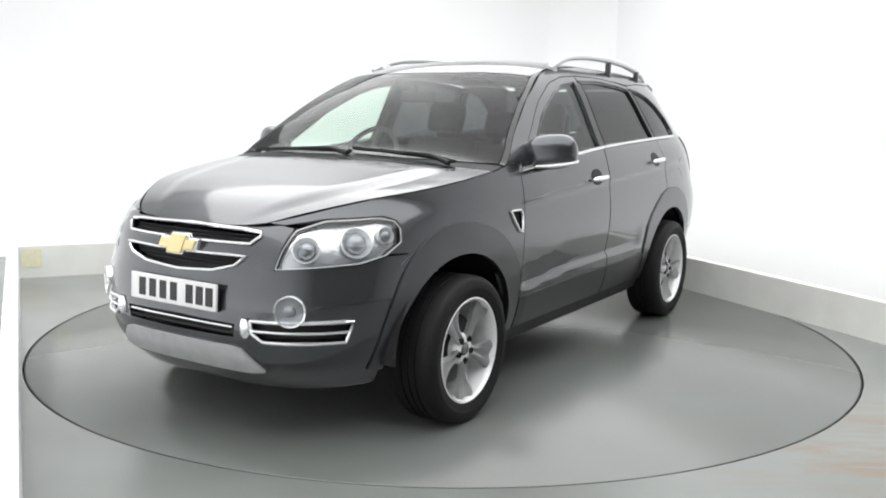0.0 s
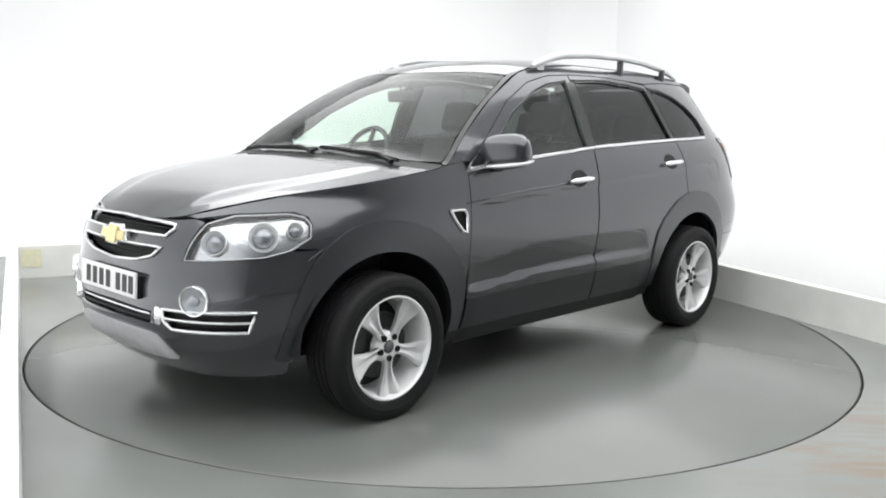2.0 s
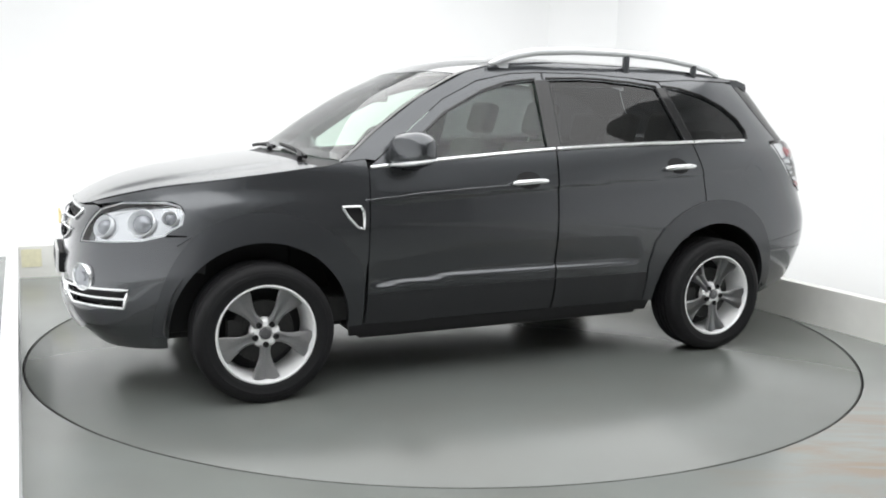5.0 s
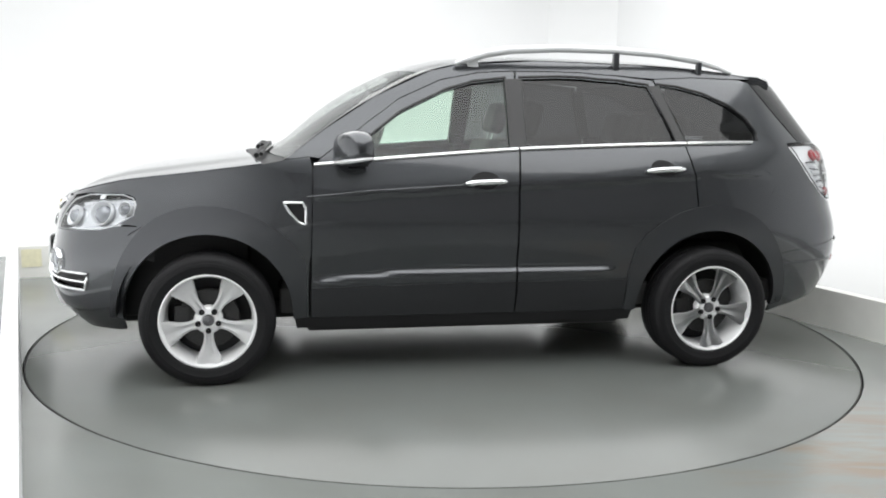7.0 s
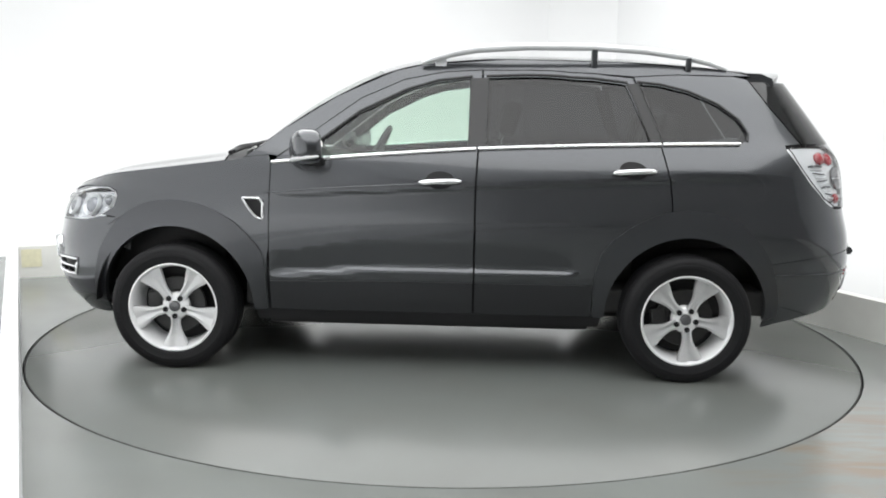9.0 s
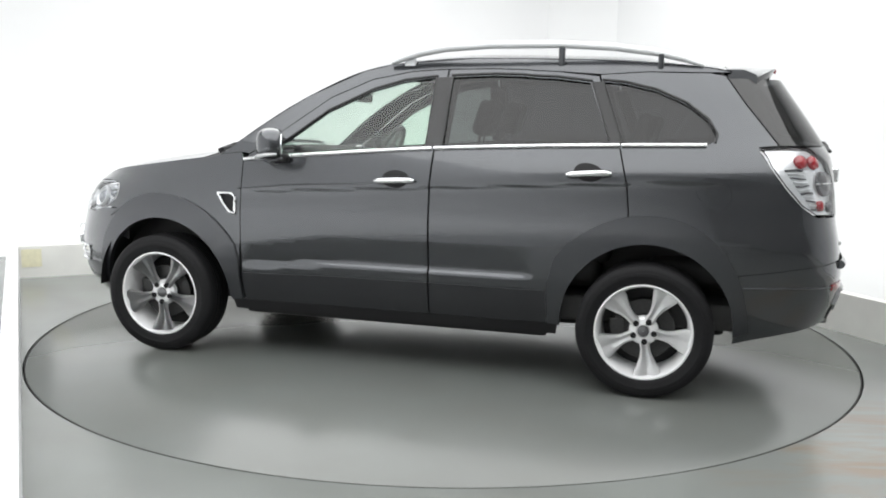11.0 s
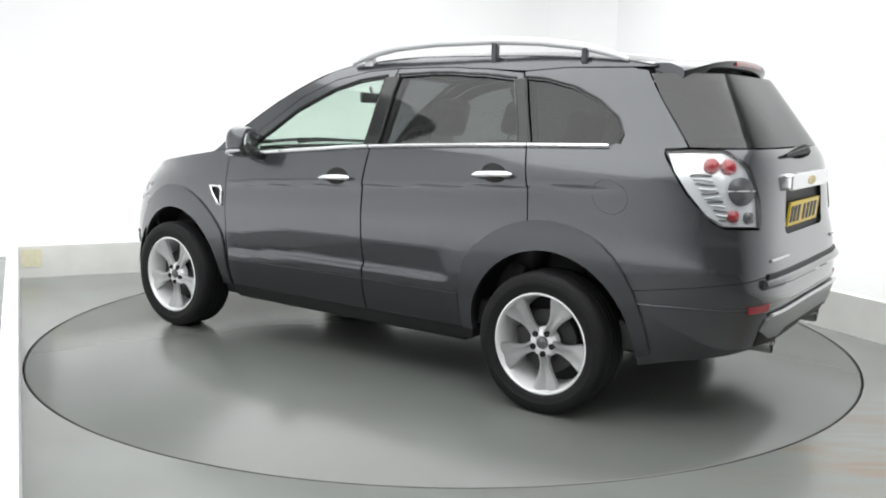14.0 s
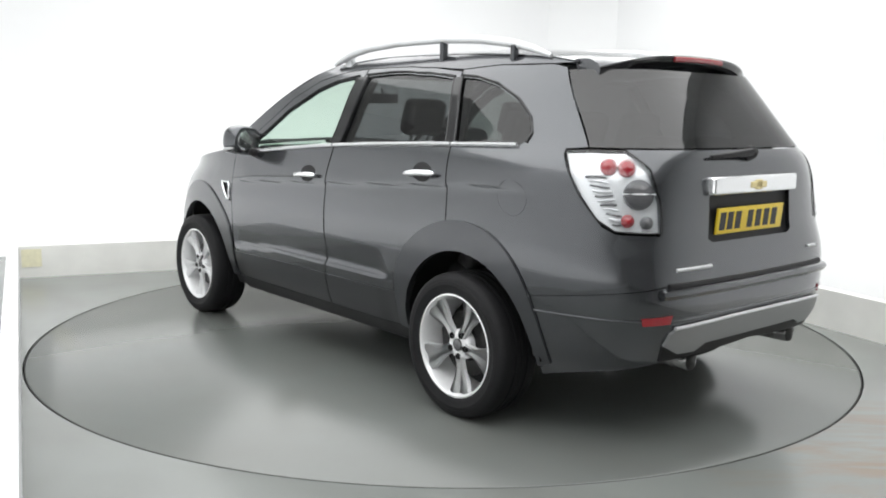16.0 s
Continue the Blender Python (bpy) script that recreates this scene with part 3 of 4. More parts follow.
    sheet("plate_recess", [RECESS], on_skin, M_BLACK, car, "dark plate recess", lift=-.02, thick=0)
    rg = side((0, 1.575, "r"), (.40, 1.575, "r"), (-1.69, 1.572), (-1.782, 1.445), (-1.865, 1.345), (-1.938, 1.252), (.60, 1.252, "r"), (0, 1.252, "r"))
    sheet("rear_window", [both(rg, True)], on_skin, M_REARGLASS, car, "dark privacy glass", thick=.006)
    # over the top
    def cap(name, half, mat, label="", **k):
        lp = [(x, v * .6) for x, v in half]
        lp += [(x, -w) for x, w in lp[::-1] if abs(w) > 1e-5]
        return sheet(name, [lp], on_cap, mat, car, label, **k)
    cap("bonnet", [(2.135, 0), (2.125, .3), (2.12, .6), (2.10, .9), (2.07, .992), (1.9, .992), (1.5, .992), (1.22, .992), (1.08, .992), (1.13, .7), (1.17, .3), (1.18, 0)], M_PAINT)
    cap("cowl", [(1.175, 0), (1.165, .3), (1.125, .7), (1.075, .985), (.97, .985), (1.005, .8), (1.07, .4), (1.085, 0)], M_BLACK, "black plastic scuttle panel", lift=-.006)
    cap("windscreen", [(1.09, 0), (1.075, .4), (1.01, .8), (.965, .955), (.6, .955), (.4, .95), (.27, .94), (.32, .6), (.362, .3), (.37, 0)], M_SCREEN, "clear green-tinted laminated glass", thick=.006)
    cap("roof", [(.362, 0), (.354, .3), (.312, .6), (.262, .945), (.12, .99), (-.4, .99), (-1.0, .99), (-1.7, .99), (-1.84, .6), (-1.87, 0)], M_PAINT)
    for sgn in (1, -1):
        lp = [(x, sgn * v * .6) for x, v in [(.975, 1.0), (.97, .962), (.6, .962), (.4, .957), (.26, .95), (.12, .995), (.2, 1.0), (.5, 1.0), (.77, 1.0)]]
        sheet("windscreen_pillar", [lp], on_cap, M_GLOSSBLACK, car, "black pillar seal beside the windscreen")


def at_skin(a, z, lift=0.0):
    """A frame on the skin: its z axis points out of it, its x axis along the car's outline, its y axis up."""
    e = .004
    q = on_skin(a, z)
    t = (on_skin(a + e, z) - on_skin(a - e, z)).normalized()
    u = (on_skin(a, z + e) - on_skin(a, z - e)).normalized()
    n = u.cross(t).normalized()
    if n.dot(q - Vector((0, 0, .7))) < 0:
        n = -n
    u = n.cross(t).normalized()
    m = Matrix((t, u, n)).transposed().to_4x4()
    if m.determinant() < 0:
        m = Matrix((-t, u, n)).transposed().to_4x4()
    m.translation = q + n * lift
    return m


def flipped(bm, sgn):
    """Mirrors a mesh to the car's other side."""
    if sgn < 0:
        for v in bm.verts:
            v.co.y = -v.co.y
    return bm


def strip(name, pts, mat, car, r, label="", flat=1.0, sgn=1, lift=.006, sides=8):
    """A trim rod laid on the skin through outline points."""
    bm = bmesh.new()
    path = [at_skin(a, z, lift).translation for a, z in densify(pts, .05)[:-max(1, int(math.ceil(math.hypot(pts[-1][0] - pts[0][0], pts[-1][1] - pts[0][1]) / .05)))] + [pts[-1]]]
    tube(bm, path, r, sides, flat)
    return part(name, flipped(bm, sgn), mat, car, label)


def ring_strip(name, loop, mat, car, r, label="", lift=.004):
    bm = bmesh.new()
    path = [at_skin(a, z, lift).translation for a, z in densify(loop, .03)]
    tube(bm, path + [path[0]], r, 8)
    return part(name, bm, mat, car, label)


def build_trim(car):
    for sgn in (1, -1):
        mir = sgn < 0
        # wheel-arch mouldings
        out_r = lambda d: .49 + .07 * smooth(10, 75, d)
        fa = [*arch(HUB_X, .422, 183, -3, 30), *[(HUB_X + out_r(d) * math.cos(radians(d)), HUB_Z + out_r(d) * math.sin(radians(d))) for d in range(-2, 150, 6)], (.862, .56), (.862, .33)]
        sheet("front_arch_trim", [side(*fa)], on_skin, M_CLAD, car, "satin dark grey wheel-arch moulding", step=.025, thick=.03, lift=.009, mirror=mir)
        ra = [*arch(-HUB_X, .422, 183, -3, 30), (-.868, .33), (-.868, .55), *[(-HUB_X + out_r(180 - d) * math.cos(radians(d)), HUB_Z + out_r(180 - d) * math.sin(radians(d))) for d in range(36, 184, 6)]]
        sheet("rear_arch_trim", [side(*ra)], on_skin, M_CLAD, car, "satin dark grey wheel-arch moulding", step=.025, thick=.03, lift=.009, mirror=mir)
        # inner black shell behind the gaps, added to stop light leaking through
        hole_f, hole_r = arch(HUB_X, .47, -30, 210, 20), arch(-HUB_X, .47, -30, 210, 20)
        sheet("gap_light_block", [side((1.62, .62), (1.60, .90), (1.55, 1.03), (.9, 1.10), (.7, 1.11), (-.2, 1.17), (-1.2, 1.2), (-1.9, 1.2), (-2.0, .66), *arch(-HUB_X, .47, 140, 5), (-.8, .27), (.85, .27), *arch(HUB_X, .47, 175, 40))], on_skin, M_BLACK, car, "black sheet added to stop light at the panel gaps", step=.06, thick=0, lift=-.035, mirror=mir)
        sheet("pillar_lining", [side((-1.165, 1.24), (-1.04, 1.56), (-1.11, 1.575), (-1.23, 1.24))], on_skin, M_BLACK, car, "black inner pillar", step=.05, thick=.02, lift=-.03, mirror=mir)
        sheet("pillar_lining", [side((-.20, 1.19), (-.21, 1.58), (-.32, 1.58), (-.30, 1.19))], on_skin, M_BLACK, car, "black inner pillar", step=.05, thick=.03, lift=-.03, mirror=mir)
        sheet("door_cladding", [side((.838, .33), (.838, .485), (.3, .498), (-.236, .50), (-.236, .33))], on_skin, M_CLADLOW, car, "satin grey lower door cladding, darkened for the floor it mirrors", step=.03, thick=.008, lift=.005, mirror=mir)
        sheet("door_cladding", [side((-.246, .33), (-.246, .50), (-.86, .50), (-.862, .33))], on_skin, M_CLADLOW, car, "satin grey lower door cladding, darkened for the floor it mirrors", step=.03, thick=.008, lift=.005, mirror=mir)
        # black window rubbers
        for loop in ([(.715, 1.135), (.56, 1.245), (.376, 1.385), (.13, 1.505), (-.03, 1.553), (-.212, 1.576)], [(-.285, 1.58), (-.52, 1.59), (-.85, 1.576), (-1.03, 1.555)], [(-1.08, 1.56), (-1.2, 1.55), (-1.35, 1.515), (-1.5, 1.45), (-1.605, 1.372), (-1.648, 1.30), (-1.64, 1.26)]):
            strip("window_seal", side(*loop), M_GLOSSBLACK, car, .007, "black rubber seal", sgn=sgn, lift=.001)
        for x0, x1, z0, z1 in ((-.205, -.20, 1.57, 1.205), (-.295, -.288, 1.572, 1.21), (-1.03, -1.15, 1.55, 1.23), (-1.085, -1.205, 1.555, 1.24)):
            strip("window_seal", side((x0, z0), (x1, z1)), M_GLOSSBLACK, car, .005, "black rubber seal", sgn=sgn, lift=.001)
        for lp in ([(-.203, 1.205), (-.208, 1.566), (-.298, 1.57), (-.288, 1.212)], [(-1.148, 1.236), (-1.024, 1.547), (-1.087, 1.551), (-1.206, 1.241)]):
            sheet("pillar_trim", [side(*lp)], on_skin, M_GLOSSBLACK, car, "gloss black window pillar", step=.03, thick=.004, lift=.003, mirror=mir)
        # chrome waist strip in three lengths
        belt = curve([(-1.66, 1.247), (-1.2, 1.236), (-.25, 1.198), (.25, 1.162), (.54, 1.138), (.83, 1.112)])
        for xa, xb in ((.825, -.238), (-.25, -1.192), (-1.202, -1.60)):
            n = 12
            strip("waist_strip", side(*[(xa + (xb - xa) * i / n, belt(xa + (xb - xa) * i / n)) for i in range(n + 1)]), M_CHROME, car, .010, "polished chrome strip", sgn=sgn, lift=.008)
        # door handles
        for xa, xb, za, zb in ((.052, -.165, 1.020, 1.030), (-.945, -1.163, 1.086, 1.098)):
            # A flat black oval stands in for the shade in the handle's cup.
            cup = sheet("handle_cup_shade", [[(s_to_a(s_of_x((xa + xb) / 2, za)) + .075 * math.cos(q), (za + zb) / 2 + .012 + .045 * math.sin(q)) for q in [2 * math.pi * i / 24 for i in range(24)]]], on_skin, M_BLACK, car, "flat black oval for the shaded recess behind the handle", step=.02, thick=0, lift=.002, mirror=mir)
            bm = bmesh.new()
            n = 8
            path = []
            for i in range(n + 1):
                f = i / n
                x, z = xa + (xb - xa) * f, za + (zb - za) * f
                path.append(at_skin(s_to_a(s_of_x(x, z)), z, .012 + .022 * math.sin(math.pi * min(max(f, .04), .96)) ** .5).translation)
            tube(bm, path, [.008] + [.017] * (n - 1) + [.008], 10, .9)
            part("door_handle", flipped(bm, sgn), M_CHROME, car, "chrome pull handle")
        # side vent in the wing
        vl = side((.975, .925), (.885, .925), (.868, .90), (.868, .815), (.90, .825), (.945, .875))
        v = sheet("wing_vent", [vl], on_skin, M_BLACK, car, "black mesh vent", step=.02, thick=0, lift=-.012, mirror=mir)
        bm = bmesh.new()
        path = [at_skin(a, z, .005).translation for a, z in densify(vl, .02)]
        tube(bm, path + [path[0]], .0075, 8)
        part("vent_frame", flipped(bm, sgn), M_CHROME, v, "chrome frame")
        strip("crease_line", side((.86, .955), (.55, .985), (.06, 1.015)), M_PAINT, car, .004, sgn=sgn, lift=-.0005)
        # mirror
        bm = bmesh.new()
        MIR = Matrix.Translation((.628, .935, 1.188)) @ Matrix.Rotation(radians(24), 4, "Z") @ Matrix.Rotation(radians(5), 4, "X")
        bmesh.ops.create_uvsphere(bm, u_segments=28, v_segments=16, radius=1)
        for q in bm.verts:
            x, y, z = q.co
            k = lambda c: math.copysign(abs(c) ** .72, c)
            x, y, z = k(x), k(y), k(z)
            q.co = MIR @ Vector((max(x * .082, -.05), y * .132, z * .098 * (1 if z > 0 else .8)))
        mh = part("door_mirror", flipped(bm, sgn), M_PAINT, car)
        bm = bmesh.new()
        lathe(bm, [(1, -.002), (1, .004), (.001, .004)], 28, "x", MIR @ Matrix.Translation((-.054, 0, .002)) @ Matrix.Diagonal((1, .105, .068, 1)))
        part("mirror_glass", flipped(bm, sgn), M_CHROME, mh, "mirror glass")
        bm = bmesh.new()
        tube(bm, [MIR @ Vector(c) for c in ((-.03, .125, -.045), (.03, .118, -.05), (.066, .07, -.055), (.078, 0, -.058), (.07, -.08, -.056))], [.008, .014, .015, .014, .008], 8, .75)
        part("indicator_strip", flipped(bm, sgn), M_SILVER, mh, "silver repeater strip")
        bm = bmesh.new()
        box(bm, (.55, .81, 1.105), (.66, .91, 1.15), .018)
        part("mirror_arm", flipped(bm, sgn), M_BLACK, mh, "black plastic arm")
        # roof rail: bar and feet
        bm = bmesh.new()
        rail = [(.06, .628, 1.645), (.0, .626, 1.668), (-.11, .621, 1.702), (-.24, .614, 1.725), (-.5, .605, 1.741), (-.85, .598, 1.742), (-1.12, .592, 1.728), (-1.34, .587, 1.700), (-1.47, .583, 1.670), (-1.57, .577, 1.636)]
        tube(bm, rail, [.012, .02, .024, .024, .022, .021, .021, .021, .018, .010], 12, .95)
        rr = part("roof_rail", flipped(bm, sgn), M_SILVER, car, "satin silver roof rail")
        for x, w in ((-.86, .016), (-1.36, .014), (-.04, .03)):
            bm = bmesh.new()
            box(bm, (x - w, .58, 1.62), (x + w, .612, {-.86: 1.735, -1.36: 1.692, -.04: 1.682}[x]), .006)
            part("rail_foot", flipped(bm, sgn), M_CLAD if x < -.5 else M_SILVER, rr, "dark rail foot" if x < -.5 else "")
        # headlamp
        HL = side((.48, .757, "f"), (.492, .83, "f"), (.512, .908, "f"), (1.944, .942), (1.765, .95), (1.712, .935), (1.698, .905), (1.712, .85), (1.795, .802), (1.896, .777))
        lens = sheet("headlamp", [HL], on_skin, M_LENS, car, "clear headlamp with chrome reflectors", thick=.004, lift=.002, mirror=mir)
        cx = [(a + 0, z) for a, z in HL]
        sheet("headlamp_housing", [HL], on_skin, M_HOUSE, lens, "chrome reflector housing", thick=0, lift=-.04, mirror=mir)
        bm = bmesh.new()
        path = [at_skin(a, z, -.004).translation for a, z in densify(HL, .03)]
        tube(bm, path + [path[0]], .0026, 6)
        part("lamp_rim", flipped(bm, sgn), M_SILVER, lens)
        a0, a1 = s_to_a(s_of_y(.545, .83)), s_to_a(s_of_x(1.83, .865))
        for a, z, r in ((a0 + .03, .838, .052), (a1 - .06, .862, .062), (a1 + .06, .885, .034)):
            m = at_skin(a, z, -.037)
            bm = bmesh.new()
            lathe(bm, [(r * 1.06, .002), (r * 1.06, .022), (r * 1.01, .023), (r * .9, .008), (r * .7, -.004)], 28, "z", m)
            part("reflector_bowl", flipped(bm, sgn), M_REFLECTOR, lens, "chrome bowl")
            bm = bmesh.new()
            lathe(bm, [(r * .72, 0), (r * .66, .016), (r * .45, .028), (r * .2, .034), (.001, .035)], 24, "z", m)
            part("projector", flipped(bm, sgn), M_BULB, lens, "glass projector")
        # front fog lamp and its grille box
        fb = side((.40, .55, "f"), (.405, .50, "f"), (.45, .468, "f"), (1.965, .466), (1.945, .552))
        g = sheet("fog_grille", [fb], on_skin, M_BLACK, car, "black slatted fog-lamp grille", thick=0, lift=-.03, mirror=mir)
        bm = bmesh.new()
        path = [at_skin(a, z, .004).translation for a, z in densify(fb, .03)]
        tube(bm, path + [path[0]], .008, 8)
        part("grille_frame", flipped(bm, sgn), M_CHROME, g, "chrome frame")
        strip("grille_bar", side((.405, .51, "f"), (.55, .509, "f"), (1.955, .508)), M_CHROME, g, .007, "chrome bar", sgn=sgn, lift=.002)
        bm = bmesh.new()
        path = [at_skin(s_to_a(s_of_y(.385 + .02 * i, .55 - .0 * i)), .555 - .02 * abs(i), .006).translation for i in (0, 1)]
        tube(bm, [at_skin(s_to_a(s_of_y(.375, z)), z, .006).translation for z in (.558, .53, .495, .48)], [.016, .026, .026, .012], 8, .5, up=Vector((1, 0, 0)))
        part("grille_end", flipped(bm, sgn), M_CHROME, g, "chrome end block")
        m = at_skin(s_to_a(s_of_y(.556, .598)), .598, .0)
        bm = bmesh.new()
        lathe(bm, [(.056, .0), (.064, -.01), (.066, .010), (.063, .016), (.058, .014), (.055, .004)], 36, "z", m)
        fg = part("fog_lamp", flipped(bm, sgn), M_CHROME, car, "round fog lamp with a chrome ring")
        bm = bmesh.new()
        lathe(bm, [(.058, .006), (.045, .003), (.024, .0025), (.022, .009), (.012, .011), (.001, .011)], 28, "z", m)
        part("fog_reflector", flipped(bm, sgn), M_BULB, fg)
        bm = bmesh.new()
        lathe(bm, [(.058, .011), (.045, .015), (.02, .018), (.001, .019)], 28, "z", m)
        part("fog_lens", flipped(bm, sgn), M_LENS, fg, "clear lens")
        # tail lamp
        TL = side((-1.85, 1.232), (-1.952, 1.238), (-2.071, 1.238), (.622, 1.17, "r"), (.602, 1.03, "r"), (.606, .922, "r"), (-2.116, .93), (-2.05, .972), (-1.972, 1.06), (-1.90, 1.155))
        tl = sheet("tail_lamp", [TL], on_skin, M_LENS, car, "clear tail lamp with red and chrome inserts", thick=.004, lift=.006, mirror=mir)
        sheet("lamp_backing", [TL], on_skin, M_REFLECTOR, tl, "chrome backing", thick=0, lift=-.016, mirror=mir)
        bm = bmesh.new()
        path = [at_skin(a, z, .004).translation for a, z in densify(TL, .03)]
        tube(bm, path + [path[0]], .003, 6)
        part("lamp_gasket", flipped(bm, sgn), M_GLOSSBLACK, tl, "black gasket")
        ac = s_to_a(s_of_x(-2.10, 1.19))
        for da, z, r, mt, nm in ((-.066, 1.182, .035, M_RED, "brake_bulb"), (-.004, 1.178, .036, M_RED, "brake_bulb"), (.045, 1.075, .062, M_SMOKE, "indicator_bowl"), (.012, .972, .027, M_RED, "fog_bulb"), (.085, .965, .026, M_SMOKE, "reverse_bulb")):
            m = at_skin(ac + da, z, -.015)
            bm = bmesh.new()
            lathe(bm, [(r, 0), (r * .96, .012), (r * .6, .02), (.001, .023)], 24, "z", m)
            part(nm, flipped(bm, sgn), mt, tl)
        for k in range(11):
            z = 1.14 - .018 * k
            w = .075 - .003 * k
            a = s_to_a(s_of_x(-1.955 - .0135 * k, z)) + .012
            bm = bmesh.new()
            tube(bm, [at_skin(a + w * f, z + .004 * math.sin(3 * f + k), -.010).translation for f in (0, .33, .66, 1)], .004 if k % 3 else .006, 6)
            part("lamp_rib", flipped(bm, sgn), M_SILVER if k % 2 else M_SMOKE, tl)
        bm = bmesh.new()
        tube(bm, [at_skin(ac + .045 + d, 1.075, .008 - .008 * abs(d) / .06).translation for d in (-.06, -.03, 0, .03, .06)], .0035, 6)
        part("bowl_bar", flipped(bm, sgn), M_SILVER, tl)
        # rear reflector, exhaust
        sheet("rear_reflector", [side((.71, .592, "r"), (.585, .60, "r"), (.59, .565, "r"), (.70, .562, "r"))], on_skin, M_RED, car, "red bumper reflector", step=.02, lift=.006, mirror=mir)
        bm = bmesh.new()
        lathe(bm, [(.030, -1.98), (.042, -2.02), (.043, -2.245), (.040, -2.252), (.037, -2.245), (.035, -2.2), (.001, -2.1)], 24, "x", Matrix.Translation((0, .40, .378)))
        part("exhaust_tip", flipped(bm, sgn), M_TIP, car, "round chrome exhaust tip")
        # fuel flap outline on the left, and the indicator marks on the wing
        strip("wing_mark", side((1.735, .755), (1.665, .80)), M_CLAD, car, .003, sgn=sgn, lift=.001)
        # windscreen wiper
    lp = [(s_to_a(s_of_x(-1.645, 1.03)) + .074 * math.cos(q), 1.03 + .074 * math.sin(q)) for q in [2 * math.pi * i / 32 for i in range(32)]]
    ring_strip("fuel_flap_gap", lp, M_CLAD, car, .0008, "thin gap round the fuel flap", lift=.0)
    # grille frames, slats, badge
    GR_UP = both(side((0, .907, "f"), (.30, .90, "f"), (.385, .893, "f"), (.395, .88, "f"), (.36, .848, "f"), (0, .845, "f")))
    GR_LO = both(side((0, .797, "f"), (.30, .802, "f"), (.355, .80, "f"), (.31, .762, "f"), (.2, .735, "f"), (0, .722, "f")))
    ring_strip("grille_surround", GR_UP, M_CHROME, car, .0065, "chrome upper grille surround", lift=.006)
    ring_strip("grille_surround", GR_LO, M_CHROME, car, .0065, "chrome lower grille surround", lift=.006)
    for z, w in ((.888, .36), (.873, .36), (.859, .34), (.785, .31), (.77, .29), (.755, .24)):
        strip("grille_slat", [(-s_to_a(s_of_y(w, z)), z), (0, z), (s_to_a(s_of_y(w, z)), z)], M_BLACK, car, .004, lift=-.02)
    for z in (.515, .49):
        strip("intake_bar", [(-s_to_a(s_of_y(.31, z)), z), (0, z), (s_to_a(s_of_y(.31, z)), z)], M_CHROME if z > .5 else M_BLACK, car, .006, "chrome intake bar" if z > .5 else "", lift=-.006)
    bm = bmesh.new()
    box(bm, (2.175, -.105, -.022 + .826), (2.205, .105, .022 + .826), .006)
    box(bm, (2.177, -.045, -.04 + .826), (2.209, .045, .04 + .826), .006)
    for v in bm.verts:
        v.co.y += .5 * (v.co.z - .826)
    part("badge", bm, M_GOLD, car, "plain gold badge with a chrome edge")
    bm = bmesh.new()
    box(bm, (2.172, -.112, -.028 + .826), (2.198, .112, .028 + .826), .006)
    box(bm, (2.172, -.052, -.047 + .826), (2.2, .052, .047 + .826), .006)
    for v in bm.verts:
        v.co.y += .5 * (v.co.z - .826)
    part("badge_edge", bm, M_CHROME, car)
    # number plates: the characters are plain bars
    def plate(x, z, mat, sgn, tilt, label):
        bm = bmesh.new()
        M = Matrix.Translation((x, 0, z)) @ Matrix.Rotation(tilt, 4, "Y")
        box(bm, (-.006, -.26, -.0555), (.006, .26, .0555), .003, M)
        pl = part("number_plate", bm, mat, car, label)
        for i, y in enumerate((-.185, -.12, -.055, .01, .105, .165, .222)):
            bm = bmesh.new()
            box(bm, (.006 * sgn - .0015, y - .021, -.038), (.006 * sgn + .0015, y + .021, .038), 0, M)
            part("plate_bar", bm, M_INK, pl, smooth_it=False)
        return pl
    plate(2.228, .630, M_WHITEPLATE, 1, radians(-3), "white front plate with dark bars")
    plate(-2.240, .950, M_YELLOWPLATE, -1, radians(-5), "yellow rear plate with dark bars")
    bm = bmesh.new()
    box(bm, (2.19, -.25, .57), (2.222, .25, .67), .004)
    part("plate_holder", bm, M_BLACK, car, "black plastic holder")
    bm = bmesh.new()
    box(bm, (-2.270, -.328, 1.062), (-2.215, .328, 1.138), .014)
    cb = part("tailgate_bar", bm, M_CHROME, car, "chrome bar over the rear plate")
    bm = bmesh.new()
    box(bm, (-2.275, -.06, 1.085), (-2.268, .06, 1.112), .003)
    box(bm, (-2.275, -.026, 1.077), (-2.267, .026, 1.12), .003)
    part("rear_badge", bm, M_GOLD, cb, "plain gold badge")
    strip("model_lettering", side((.555, .775, "r"), (.33, .775, "r")), M_SILVER, car, .008, "silver bar in place of lettering", lift=.003)
    strip("model_lettering", side((-.47, .79, "r"), (-.55, .79, "r")), M_SILVER, car, .008, "silver bar in place of lettering", lift=.003)
    # silver skid plates
    SK = both(side((0, .435, "f"), (.30, .437, "f"), (.35, .428, "f"), (.405, .365, "f"), (.42, .335, "f"), (.36, .325, "f"), (0, .322, "f")))
    sheet("front_skid_plate", [SK], on_skin, M_SKIDSILVER, car, "silver plastic skid plate", lift=.012, thick=.02)
    SR = both(side((0, .555, "r"), (.55, .548, "r"), (.585, .525, "r"), (.60, .475, "r"), (.52, .435, "r"), (.42, .432, "r"), (.36, .462, "r"), (0, .462, "r")), True)
    sheet("rear_skid_plate", [SR], on_skin, M_SKID, car, "grey plastic skid plate", lift=.014, thick=.02)
    edge = [side((y, z, "r"))[0] for y, z in ((.57, .548), (.4, .553), (.2, .555), (0, .555))]
